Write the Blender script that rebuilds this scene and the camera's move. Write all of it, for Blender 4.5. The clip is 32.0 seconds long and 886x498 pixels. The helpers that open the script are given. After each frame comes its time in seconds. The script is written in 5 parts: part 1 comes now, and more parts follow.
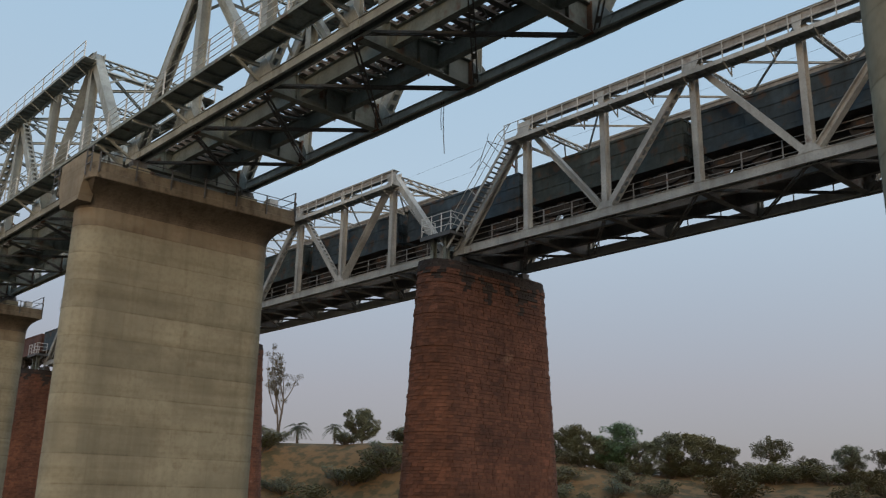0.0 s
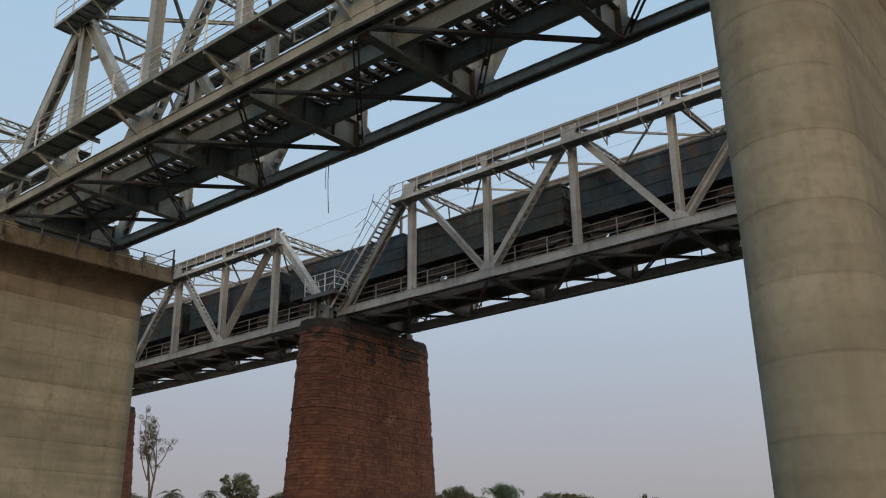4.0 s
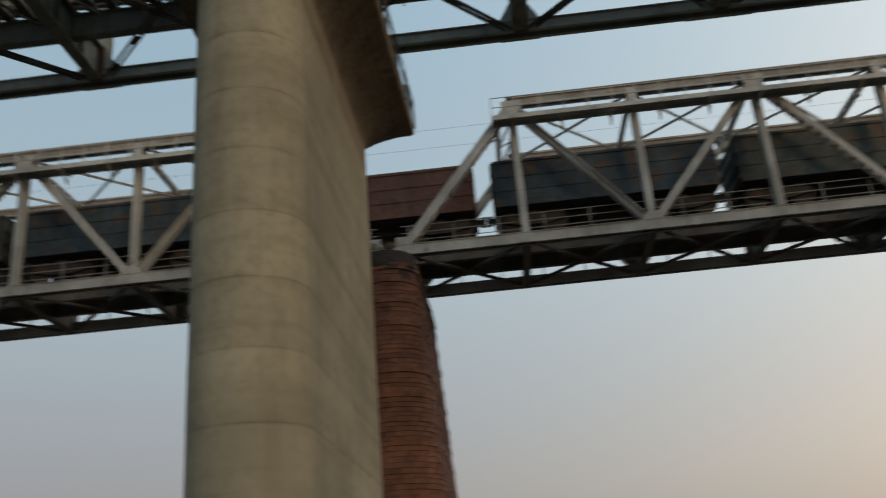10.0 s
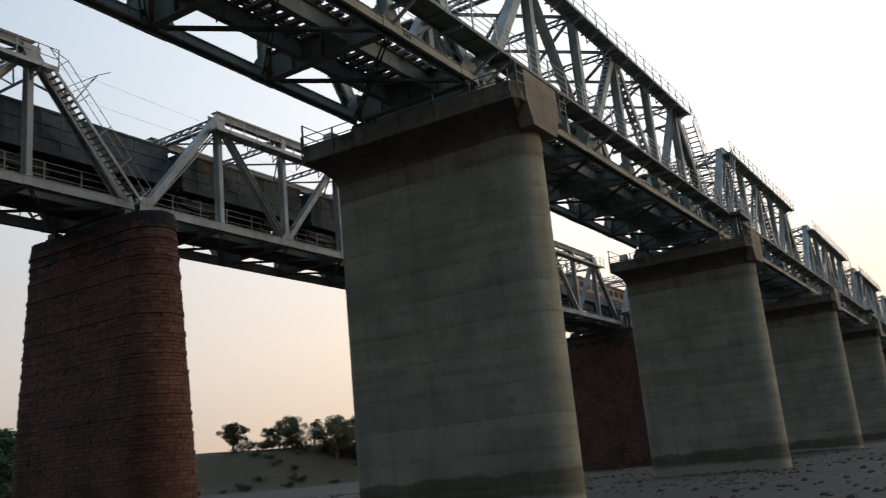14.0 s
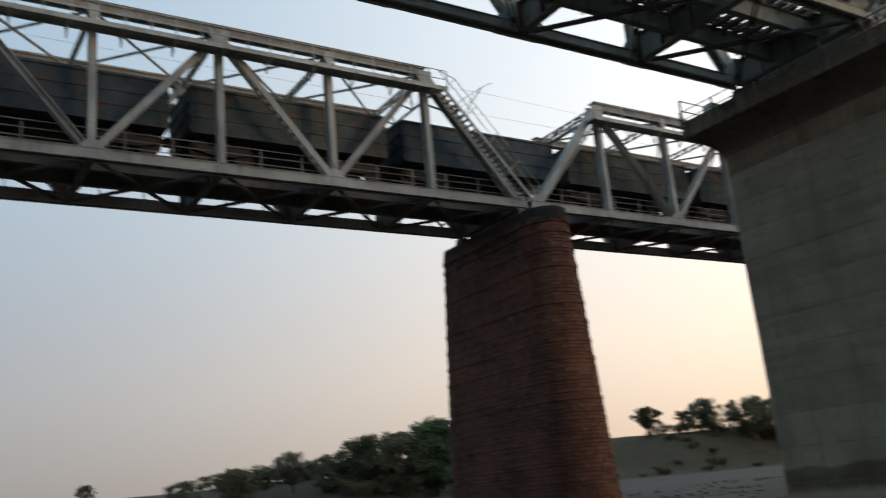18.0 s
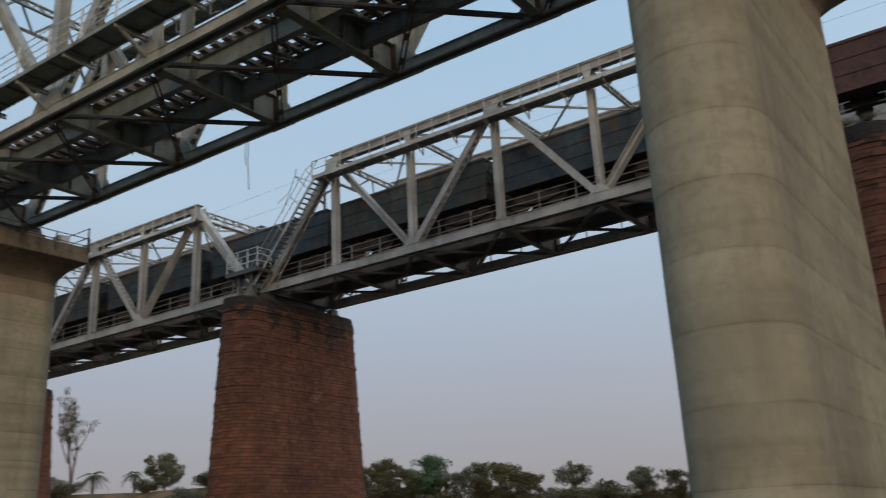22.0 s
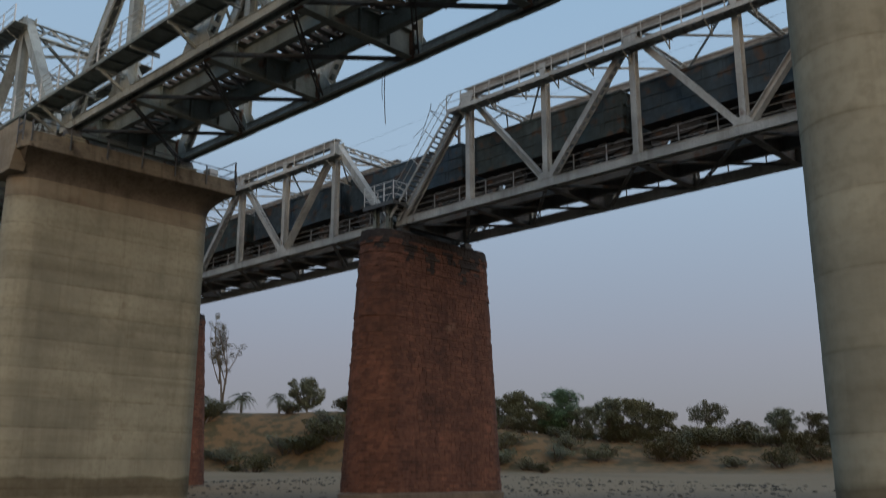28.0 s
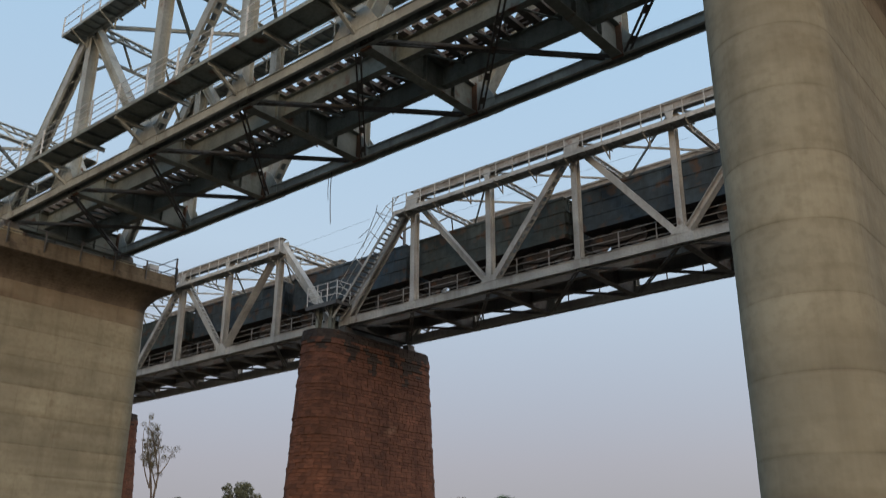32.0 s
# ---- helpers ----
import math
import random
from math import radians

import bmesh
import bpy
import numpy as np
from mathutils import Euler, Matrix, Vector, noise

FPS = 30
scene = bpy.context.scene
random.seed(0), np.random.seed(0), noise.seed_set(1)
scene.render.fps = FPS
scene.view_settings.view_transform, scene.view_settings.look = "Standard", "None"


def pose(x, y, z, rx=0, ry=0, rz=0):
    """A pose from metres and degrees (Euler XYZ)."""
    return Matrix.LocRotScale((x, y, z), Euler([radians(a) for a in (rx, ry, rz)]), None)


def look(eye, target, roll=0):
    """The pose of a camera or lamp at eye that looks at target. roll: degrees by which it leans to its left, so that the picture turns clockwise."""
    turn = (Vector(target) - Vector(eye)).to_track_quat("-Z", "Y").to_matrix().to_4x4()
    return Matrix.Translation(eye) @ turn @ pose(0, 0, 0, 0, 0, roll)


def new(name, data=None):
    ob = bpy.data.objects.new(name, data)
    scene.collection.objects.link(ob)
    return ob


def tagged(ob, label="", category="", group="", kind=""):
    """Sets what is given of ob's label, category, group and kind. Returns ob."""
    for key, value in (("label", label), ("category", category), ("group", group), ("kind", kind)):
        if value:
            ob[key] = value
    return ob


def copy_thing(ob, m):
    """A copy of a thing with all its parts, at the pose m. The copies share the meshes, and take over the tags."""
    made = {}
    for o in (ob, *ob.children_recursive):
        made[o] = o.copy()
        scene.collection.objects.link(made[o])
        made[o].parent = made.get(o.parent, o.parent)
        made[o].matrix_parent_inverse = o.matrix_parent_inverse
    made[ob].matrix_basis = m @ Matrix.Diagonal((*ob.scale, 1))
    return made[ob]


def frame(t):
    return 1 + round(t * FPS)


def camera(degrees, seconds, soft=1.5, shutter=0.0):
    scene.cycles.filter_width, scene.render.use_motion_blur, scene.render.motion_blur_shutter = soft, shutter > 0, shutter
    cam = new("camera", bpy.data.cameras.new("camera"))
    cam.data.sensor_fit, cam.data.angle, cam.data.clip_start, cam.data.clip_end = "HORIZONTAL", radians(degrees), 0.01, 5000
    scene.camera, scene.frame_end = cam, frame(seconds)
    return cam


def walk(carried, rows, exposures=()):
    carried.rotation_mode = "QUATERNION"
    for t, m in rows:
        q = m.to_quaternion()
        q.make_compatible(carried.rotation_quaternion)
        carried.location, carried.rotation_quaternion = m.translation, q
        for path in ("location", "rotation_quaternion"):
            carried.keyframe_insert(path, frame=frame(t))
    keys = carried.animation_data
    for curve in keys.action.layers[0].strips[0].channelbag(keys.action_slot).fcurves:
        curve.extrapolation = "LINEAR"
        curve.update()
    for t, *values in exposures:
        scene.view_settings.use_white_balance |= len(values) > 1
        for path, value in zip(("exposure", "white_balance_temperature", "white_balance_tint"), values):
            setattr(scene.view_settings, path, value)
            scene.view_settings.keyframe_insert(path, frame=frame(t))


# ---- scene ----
cam = camera(52.64, 32.0, soft=1.15, shutter=0.5)
ROWS = [  # seconds, x, y, z of the drift in metres, yaw, pitch, roll in degrees
    (0.0, -0.201, -0.047, -0.024, 47.01, 15.97, -1.00),
    (0.5, -0.183, -0.039, -0.027, 45.93, 16.51, -0.79),
    (1.0, -0.167, -0.035, -0.034, 45.40, 16.99, -0.38),
    (1.5, -0.161, -0.032, -0.042, 44.22, 17.90, 0.03),
    (2.0, -0.164, -0.029, -0.052, 42.46, 18.68, 0.12),
    (2.5, -0.156, -0.032, -0.066, 41.12, 19.16, 0.29),
    (3.0, -0.137, -0.035, -0.045, 40.44, 19.44, 0.42),
    (3.5, -0.128, -0.038, -0.038, 40.08, 19.71, 0.55),
    (5.5, -0.116, -0.014, 0.004, 39.19, 20.07, 0.79),
    (6.0, -0.126, -0.027, 0.027, 38.82, 20.30, 0.96),
    (6.5, -0.085, -0.011, 0.027, 38.31, 20.50, 0.69),
    (7.0, -0.092, -0.006, 0.016, 37.92, 20.68, 0.57),
    (7.5, -0.108, -0.002, 0.015, 37.12, 20.83, 0.56),
    (8.0, -0.136, 0.008, 0.016, 34.01, 21.23, 0.65),
    (8.5, -0.151, 0.017, 0.017, 27.46, 21.36, 1.13),
    (9.0, -0.134, 0.016, 0.012, 20.46, 21.90, 2.47),
    (9.5, -0.126, 0.008, 0.025, 13.80, 22.16, 3.78),
    (10.0, -0.145, 0.013, 0.029, 4.90, 22.07, 4.46),
    (10.5, -0.093, 0.035, -0.002, -6.91, 21.74, 4.54),
    (11.0, -0.048, 0.060, -0.041, -17.96, 21.01, 4.93),
    (11.5, -0.009, 0.056, -0.036, -28.30, 19.63, 4.96),
    (12.0, 0.018, 0.095, -0.008, -37.26, 18.23, 5.43),
    (12.5, -0.014, 0.096, -0.020, -45.08, 17.17, 5.55),
    (13.0, -0.030, 0.136, -0.002, -52.98, 15.83, 5.42),
    (13.5, 0.005, 0.142, 0.040, -58.99, 14.28, 5.01),
    (14.0, 0.010, 0.156, 0.025, -57.63, 14.04, 5.33),
    (14.5, 0.005, 0.149, 0.012, -55.15, 13.54, 5.43),
    (16.5, 0.073, 0.105, -0.017, -53.48, 12.31, 3.87),
    (17.0, 0.087, 0.076, -0.024, -48.57, 12.63, 3.84),
    (17.5, 0.067, 0.084, -0.022, -40.15, 13.85, 4.58),
    (18.0, 0.032, 0.071, -0.034, -31.95, 15.45, 5.23),
    (18.5, -0.004, 0.040, -0.031, -23.08, 17.57, 5.45),
    (19.0, -0.038, 0.019, 0.003, -14.31, 19.41, 5.70),
    (19.5, -0.057, 0.028, 0.040, -5.04, 20.57, 5.56),
    (20.0, -0.084, 0.035, 0.083, 4.04, 20.35, 5.28),
    (20.5, -0.081, 0.061, 0.102, 12.93, 20.17, 5.25),
    (21.0, -0.103, 0.058, 0.066, 22.20, 19.84, 4.31),
    (21.5, -0.080, 0.036, 0.057, 29.55, 18.78, 3.24),
    (22.0, -0.040, 0.018, 0.051, 35.60, 17.99, 2.81),
    (22.5, -0.004, -0.015, 0.041, 38.39, 18.16, 2.47),
    (23.0, 0.024, -0.057, 0.021, 38.12, 18.60, 2.83),
    (23.5, 0.036, -0.061, 0.014, 37.29, 17.62, 1.93),
    (24.0, 0.032, -0.049, 0.009, 37.19, 15.14, 1.06),
    (24.5, 0.009, -0.046, 0.012, 38.56, 13.96, 0.02),
    (25.0, -0.019, -0.052, 0.011, 41.28, 13.12, 0.96),
    (25.5, -0.058, -0.059, -0.003, 43.78, 12.57, 0.97),
    (27.5, 0.034, -0.066, 0.010, 42.97, 11.30, -0.04),
    (28.0, 0.064, -0.097, -0.001, 43.65, 13.98, -0.04),
    (28.5, 0.103, -0.119, -0.005, 43.66, 18.11, 0.27),
    (29.0, 0.127, -0.128, -0.019, 43.49, 21.58, 0.69),
    (29.5, 0.148, -0.122, -0.038, 43.30, 23.62, 0.54),
    (30.0, 0.165, -0.113, -0.048, 42.67, 24.56, 0.42),
    (30.5, 0.147, -0.090, -0.039, 41.57, 24.45, 0.46),
    (31.0, 0.133, -0.066, -0.026, 40.93, 23.65, 0.30),
    (31.5, 0.127, -0.037, -0.017, 40.62, 22.70, 0.37),
    (32.0, 0.119, -0.037, -0.028, 39.94, 20.51, -0.17),
]
SUN_AZ, SUN_EL, SUN, SKY, AIR = 146.0, 6.0, 0.24, 0.12, (1.0, 1.0, 1.5)
GLOW_AZ = 82.0
HAZE, GLOW_POWER = 2.1, 3.9
COOL_HAZE = [(0.0, (0.224, 0.213, 0.258)), (0.12, (0.312, 0.308, 0.37)), (0.35, (0.4, 0.522, 0.648)), (0.7, (0.305, 0.51, 0.72)), (1.0, (0.28, 0.45, 0.68))]
PALE_HAZE = [(0.0, (0.4, 0.415, 0.425)), (0.12, (0.545, 0.58, 0.6)), (0.35, (0.435, 0.595, 0.73)), (0.6, (0.36, 0.565, 0.775)), (1.0, (0.35, 0.54, 0.77))]
WARM_HAZE = [(0.0, (1.35, 0.88, 0.56)), (0.15, (1.72, 1.36, 1.05)), (0.35, (1.68, 1.6, 1.56)), (0.7, (1.6, 1.65, 1.7)), (1.0, (1.0, 1.1, 1.2))]
EXPOSURES = [(0.0, 2.08, 6650, 10), (3.0, 2.1, 6700, 11), (7.5, 2.18, 6950, 12), (9.0, 2.12, 7000, 12), (10.0, 1.8, 7350, 9), (11.0, 1.86, 6800, 9), (12.5, 1.65, 6650, 9), (14.0, 1.62, 6380, 9),
             (17.0, 1.58, 6450, 9), (18.0, 1.84, 6700, 9), (19.0, 1.94, 6850, 9), (19.5, 2.08, 6950, 9), (20.0, 1.78, 7250, 9), (21.0, 1.98, 7150, 10), (22.0, 2.06, 6620, 11), (23.0, 2.12, 6500, 11), (25.0, 2.08, 6350, 10), (27.5, 1.74, 6200, 10), (28.5, 1.93, 6250, 10),
             (29.2, 2.26, 6600, 10), (30.0, 2.3, 6900, 12), (31.0, 2.3, 6850, 12), (32.0, 2.2, 6700, 12)]
EYE = 1.65
walk(cam, [(t, pose(x, y, EYE + z, 90 + pitch, roll, yaw)) for t, x, y, z, yaw, pitch, roll in ROWS], EXPOSURES)

# ---- sky, sun ----
world = bpy.data.worlds.new("sky")
scene.world = world
world.use_nodes = True
wn, wl = world.node_tree.nodes, world.node_tree.links
sky = wn.new("ShaderNodeTexSky")
sky.sky_type = "NISHITA"
sky.sun_disc = False
sky.sun_elevation = radians(SUN_EL)
sky.sun_rotation = radians(SUN_AZ)
sky.air_density, sky.dust_density, sky.ozone_density = AIR
background = wn["Background"]
background.inputs["Strength"].default_value = SKY


def wnode(kind, **values):
    nd = wn.new(kind)
    for k, val in values.items():
        nd.inputs[k].default_value = val
    return nd


def colour_by_height(stops, source):
    nd = wn.new("ShaderNodeValToRGB")
    e = nd.color_ramp.elements
    e[0].position, e[0].color = stops[0][0], (*stops[0][1], 1)
    e[1].position, e[1].color = stops[-1][0], (*stops[-1][1], 1)
    for p, c in stops[1:-1]:
        e.new(p).color = (*c, 1)
    wl.new(source, nd.inputs[0])
    return nd.outputs[0]


# dusty evening haze over the clear sky: lavender low down, pale round the sun
where = wn.new("ShaderNodeTexCoord").outputs["Generated"]
axes = wn.new("ShaderNodeSeparateXYZ")
wl.new(where, axes.inputs[0])
toward = wn.new("ShaderNodeVectorMath")
toward.operation = "DOT_PRODUCT"
toward.inputs[1].default_value = (math.sin(radians(GLOW_AZ)) * 0.97, math.cos(radians(GLOW_AZ)) * 0.97, 0.24)
wl.new(where, toward.inputs[0])
near_sun = wnode("ShaderNodeMapRange", **{"From Min": -0.35, "From Max": 1.0})
wl.new(toward.outputs["Value"], near_sun.inputs["Value"])
power = wn.new("ShaderNodeMath")
power.operation = "POWER"
power.inputs[1].default_value = GLOW_POWER
wl.new(near_sun.outputs[0], power.inputs[0])
cool = colour_by_height(COOL_HAZE, axes.outputs["Z"])
warm = colour_by_height(WARM_HAZE, axes.outputs["Z"])
pale = colour_by_height(PALE_HAZE, axes.outputs["Z"])
wide = wn.new("ShaderNodeMath")
wide.operation = "POWER"
wide.inputs[1].default_value = 1.4
wl.new(near_sun.outputs[0], wide.inputs[0])
first_haze = wn.new("ShaderNodeMix")
first_haze.data_type = "RGBA"
wl.new(wide.outputs[0], first_haze.inputs["Factor"])
wl.new(cool, first_haze.inputs["A"])
wl.new(pale, first_haze.inputs["B"])
haze = wn.new("ShaderNodeMix")
haze.data_type = "RGBA"
wl.new(power.outputs[0], haze.inputs["Factor"])
wl.new(first_haze.outputs["Result"], haze.inputs["A"])
wl.new(warm, haze.inputs["B"])
boost = wn.new("ShaderNodeMix")
boost.data_type, boost.blend_type = "RGBA", "MULTIPLY"
boost.inputs["Factor"].default_value = 1.0
boost.inputs["B"].default_value = (HAZE, HAZE, HAZE, 1)
wl.new(haze.outputs["Result"], boost.inputs["A"])
both = wn.new("ShaderNodeMix")
both.data_type = "RGBA"
both.inputs["Factor"].default_value = 0.96
wl.new(sky.outputs[0], both.inputs["A"])
wl.new(boost.outputs["Result"], both.inputs["B"])
wl.new(both.outputs["Result"], background.inputs["Color"])
sun = new("sun", bpy.data.lights.new("sun", "SUN"))
sun.data.energy, sun.data.angle, sun.data.color = SUN, radians(20), (1.0, 0.74, 0.48)
sx, sy = math.sin(radians(SUN_AZ)), math.cos(radians(SUN_AZ))
sun.matrix_world = look((sx * 50, sy * 50, 30 + 50 * math.tan(radians(SUN_EL + 3))), (0, 0, 30))


# ---- materials ----
def material(name, base, rough=0.7, metal=0.0, tint=(), coarse=0.6, fine=9.0, spread=0.35, bump=0.15, stain=None, stain_at=0.62,
             streak=0.0, random_tone=0.0, bands=0.0, flood=False, panels=0.0):
    """A worn surface: base colour varied at two sizes, with stains, streaks that run down, relief and a little random tone."""
    m = bpy.data.materials.new(name)
    m.use_nodes = True
    n, l = m.node_tree.nodes, m.node_tree.links
    bsdf = n["Principled BSDF"]
    bsdf.inputs["Roughness"].default_value, bsdf.inputs["Metallic"].default_value = rough, metal
    where = n.new("ShaderNodeTexCoord").outputs["Object"]

    def noise_at(scale, detail=5.0, stretch=None):
        t = n.new("ShaderNodeTexNoise")
        t.inputs["Scale"].default_value, t.inputs["Detail"].default_value = scale, detail
        if stretch:
            mp = n.new("ShaderNodeMapping")
            mp.inputs["Scale"].default_value = stretch
            l.new(where, mp.inputs["Vector"])
            l.new(mp.outputs[0], t.inputs["Vector"])
        else:
            l.new(where, t.inputs["Vector"])
        return t.outputs["Fac"]

    def mix(kind, a, b, fac):
        x = n.new("ShaderNodeMix")
        x.data_type, x.blend_type = "RGBA", kind
        for sock, val in ((x.inputs["A"], a), (x.inputs["B"], b), (x.inputs["Factor"], fac)):
            if isinstance(val, bpy.types.NodeSocket):
                l.new(val, sock)
            else:
                sock.default_value = val
        return x.outputs["Result"]

    def ramp(fac, lo, hi, a=0.0, b=1.0):
        r = n.new("ShaderNodeMapRange")
        for k, val in (("From Min", lo), ("From Max", hi), ("To Min", a), ("To Max", b)):
            r.inputs[k].default_value = val
        l.new(fac, r.inputs["Value"])
        return r.outputs["Result"]

    big, small = noise_at(coarse), noise_at(fine, 6.0)
    dark = tuple(c * (1 - spread) for c in base) + (1,)
    light = tuple(min(c * (1 + spread * 0.7), 0.9) for c in base) + (1,)
    col = mix("MIX", dark, light, ramp(big, 0.3, 0.7))
    col = mix("MIX", col, (*(tint or dark[:3]), 1), ramp(small, 0.45, 0.8, 0.0, 0.7))
    if stain:
        col = mix("MIX", col, (*stain, 1), ramp(noise_at(coarse * 2.3, 8.0), stain_at, stain_at + 0.12))
    if streak:
        col = mix("MULTIPLY", col, (0.45, 0.42, 0.38, 1), ramp(noise_at(1.0, 4.0, (2.6, 2.6, 0.16)), 0.5, 0.75, 0.0, streak))
    if bands:
        col = mix("MULTIPLY", col, (0.6, 0.55, 0.48, 1), ramp(noise_at(1.0, 5.0, (0.12, 0.12, 1.9)), 0.48, 0.68, 0.0, bands))
    if panels:
        axes = n.new("ShaderNodeSeparateXYZ")
        l.new(where, axes.inputs[0])
        flat = n.new("ShaderNodeCombineXYZ")
        l.new(axes.outputs["Y"], flat.inputs["X"])
        lift = n.new("ShaderNodeMath")
        lift.inputs[1].default_value = 10 * 1.158 - 1.01
        l.new(axes.outputs["Z"], lift.inputs[0])
        l.new(lift.outputs[0], flat.inputs["Y"])
        form = n.new("ShaderNodeTexBrick")
        form.offset = 0.37
        for k, val in (("Scale", 1.0), ("Mortar Size", 0.035), ("Mortar Smooth", 1.0), ("Brick Width", 1.3), ("Row Height", 1.158), ("Bias", 0.0)):
            form.inputs[k].default_value = val
        form.inputs["Color1"].default_value, form.inputs["Color2"].default_value, form.inputs["Mortar"].default_value = (0.88, 0.87, 0.85, 1), (1.05, 1.04, 1.02, 1), (0.84, 0.82, 0.79, 1)
        l.new(flat.outputs[0], form.inputs["Vector"])
        col = mix("MULTIPLY", col, form.outputs["Color"], panels)
        # a soft dark line at each lift joint, broken and smudged upwards
        turn = n.new("ShaderNodeMath")
        turn.operation = "DIVIDE"
        turn.inputs[1].default_value = 1.158
        l.new(lift.outputs[0], turn.inputs[0])
        over = n.new("ShaderNodeMath")
        over.operation = "FRACT"
        l.new(turn.outputs[0], over.inputs[0])
        patchy = noise_at(1.3, 4.0)
        for lo, hi, most in ((0.05, 0.0, 0.65), (0.955, 1.0, 0.5), (0.3, 0.0, 0.4)):
            both = n.new("ShaderNodeMath")
            both.operation = "MULTIPLY"
            l.new(ramp(over.outputs[0], lo, hi, 0.0, most), both.inputs[0])
            l.new(ramp(patchy, 0.38, 0.62, 0.15, 1.0), both.inputs[1])
            col = mix("MULTIPLY", col, (0.66, 0.62, 0.56, 1), both.outputs[0])
    if flood:
        z = n.new("ShaderNodeSeparateXYZ")
        l.new(where, z.inputs[0])
        wavy = n.new("ShaderNodeMath")
        wavy.operation = "MULTIPLY_ADD"
        wavy.inputs[1].default_value = 0.5
        l.new(noise_at(0.8, 5.0), wavy.inputs[0])
        l.new(z.outputs["Z"], wavy.inputs[2])
        level = wavy.outputs[0]
        col = mix("MULTIPLY", col, (0.42, 0.37, 0.3, 1), ramp(level, 1.74, 1.62, 0.0, 0.85))
        col = mix("MIX", col, (0.3, 0.255, 0.185, 1), ramp(level, 0.95, 0.7, 0.0, 1.0))
    if random_tone:
        info = n.new("ShaderNodeObjectInfo").outputs["Random"]
        geo = n.new("ShaderNodeNewGeometry").outputs["Random Per Island"]
        add = n.new("ShaderNodeMath")
        add.operation = "ADD"
        l.new(info, add.inputs[0])
        l.new(geo, add.inputs[1])
        frac = n.new("ShaderNodeMath")
        frac.operation = "FRACT"
        l.new(add.outputs[0], frac.inputs[0])
        v = ramp(frac.outputs[0], 0, 1, 1 - random_tone, 1 + random_tone)
        grey = n.new("ShaderNodeCombineColor")
        for k in range(3):
            l.new(v, grey.inputs[k])
        col = mix("MULTIPLY", col, grey.outputs[0], 1.0)
    l.new(col, bsdf.inputs["Base Color"])
    l.new(ramp(small, 0.3, 0.7, max(rough - 0.12, 0.05), min(rough + 0.12, 1)), bsdf.inputs["Roughness"])
    if bump:
        bp = n.new("ShaderNodeBump")
        bp.inputs["Strength"].default_value, bp.inputs["Distance"].default_value = bump, 0.03
        l.new(small, bp.inputs["Height"])
        l.new(bp.outputs[0], bsdf.inputs["Normal"])
    return m


RUST = (0.13, 0.06, 0.03)
STEEL = material("grey_steel_paint", (0.395, 0.39, 0.362), 0.6, 0, stain=RUST, stain_at=0.66, streak=0.45, bump=0.05)
STEEL_NEW = material("pale_steel_paint", (0.335, 0.355, 0.328), 0.55, 0, stain=RUST, stain_at=0.68, streak=0.55, bump=0.05)
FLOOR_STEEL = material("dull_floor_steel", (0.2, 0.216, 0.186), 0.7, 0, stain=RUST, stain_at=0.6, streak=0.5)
RUSTY = material("rusted_steel", (0.14, 0.075, 0.045), 0.85, 0, tint=(0.08, 0.045, 0.03), coarse=1.5, fine=12, bump=0.3)
DARK_STEEL = material("dark_steel", (0.1, 0.1, 0.1), 0.6, 0.2, stain=RUST)
RAILING = material("pale_railing_paint", (0.6, 0.6, 0.58), 0.5, 0, stain=RUST, stain_at=0.7)
DULL_RAILING = material("dull_railing_paint", (0.26, 0.25, 0.235), 0.6, 0, stain=RUST, stain_at=0.62)
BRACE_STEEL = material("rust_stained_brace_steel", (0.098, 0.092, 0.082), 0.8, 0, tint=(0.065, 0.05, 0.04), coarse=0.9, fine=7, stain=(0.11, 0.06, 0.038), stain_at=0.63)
# old bridge floor and bottom bracing, darker than the truss paint
OLD_FLOOR = material("dark_floor_steel", (0.14, 0.132, 0.122), 0.8, 0, stain=RUST, stain_at=0.6, streak=0.5)
# top chord web, darker than the truss paint
DARK_CHORD_STEEL = material("dark_chord_steel", (0.25, 0.235, 0.215), 0.8, 0, tint=(0.12, 0.105, 0.09), coarse=0.8, fine=8, stain=(0.28, 0.26, 0.24), stain_at=0.68, streak=0.4)
RAIL = material("rail_steel", (0.16, 0.12, 0.1), 0.5, 0.6)
SLEEPER = material("sleeper_steel", (0.13, 0.115, 0.1), 0.8, 0, stain=RUST)
CONCRETE = material("weathered_concrete", (0.268, 0.246, 0.176), 0.9, 0, tint=(0.21, 0.189, 0.135), coarse=0.5, fine=5.5, spread=0.24, streak=0.3,
                    stain=(0.2, 0.168, 0.114), stain_at=0.64, random_tone=0.09, bands=0.5, flood=True, panels=0.55, bump=0.3)
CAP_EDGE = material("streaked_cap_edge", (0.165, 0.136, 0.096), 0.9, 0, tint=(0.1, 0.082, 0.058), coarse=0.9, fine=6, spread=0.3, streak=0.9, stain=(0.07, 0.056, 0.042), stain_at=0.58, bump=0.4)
# haunch colour: soot and water stains plus painted shade under the cap
CAP_CONCRETE = material("stained_shaded_cap_concrete", (0.125, 0.1, 0.072), 0.9, 0, tint=(0.07, 0.057, 0.043), coarse=0.8, fine=8, spread=0.3, streak=0.7,
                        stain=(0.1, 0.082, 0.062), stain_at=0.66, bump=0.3)
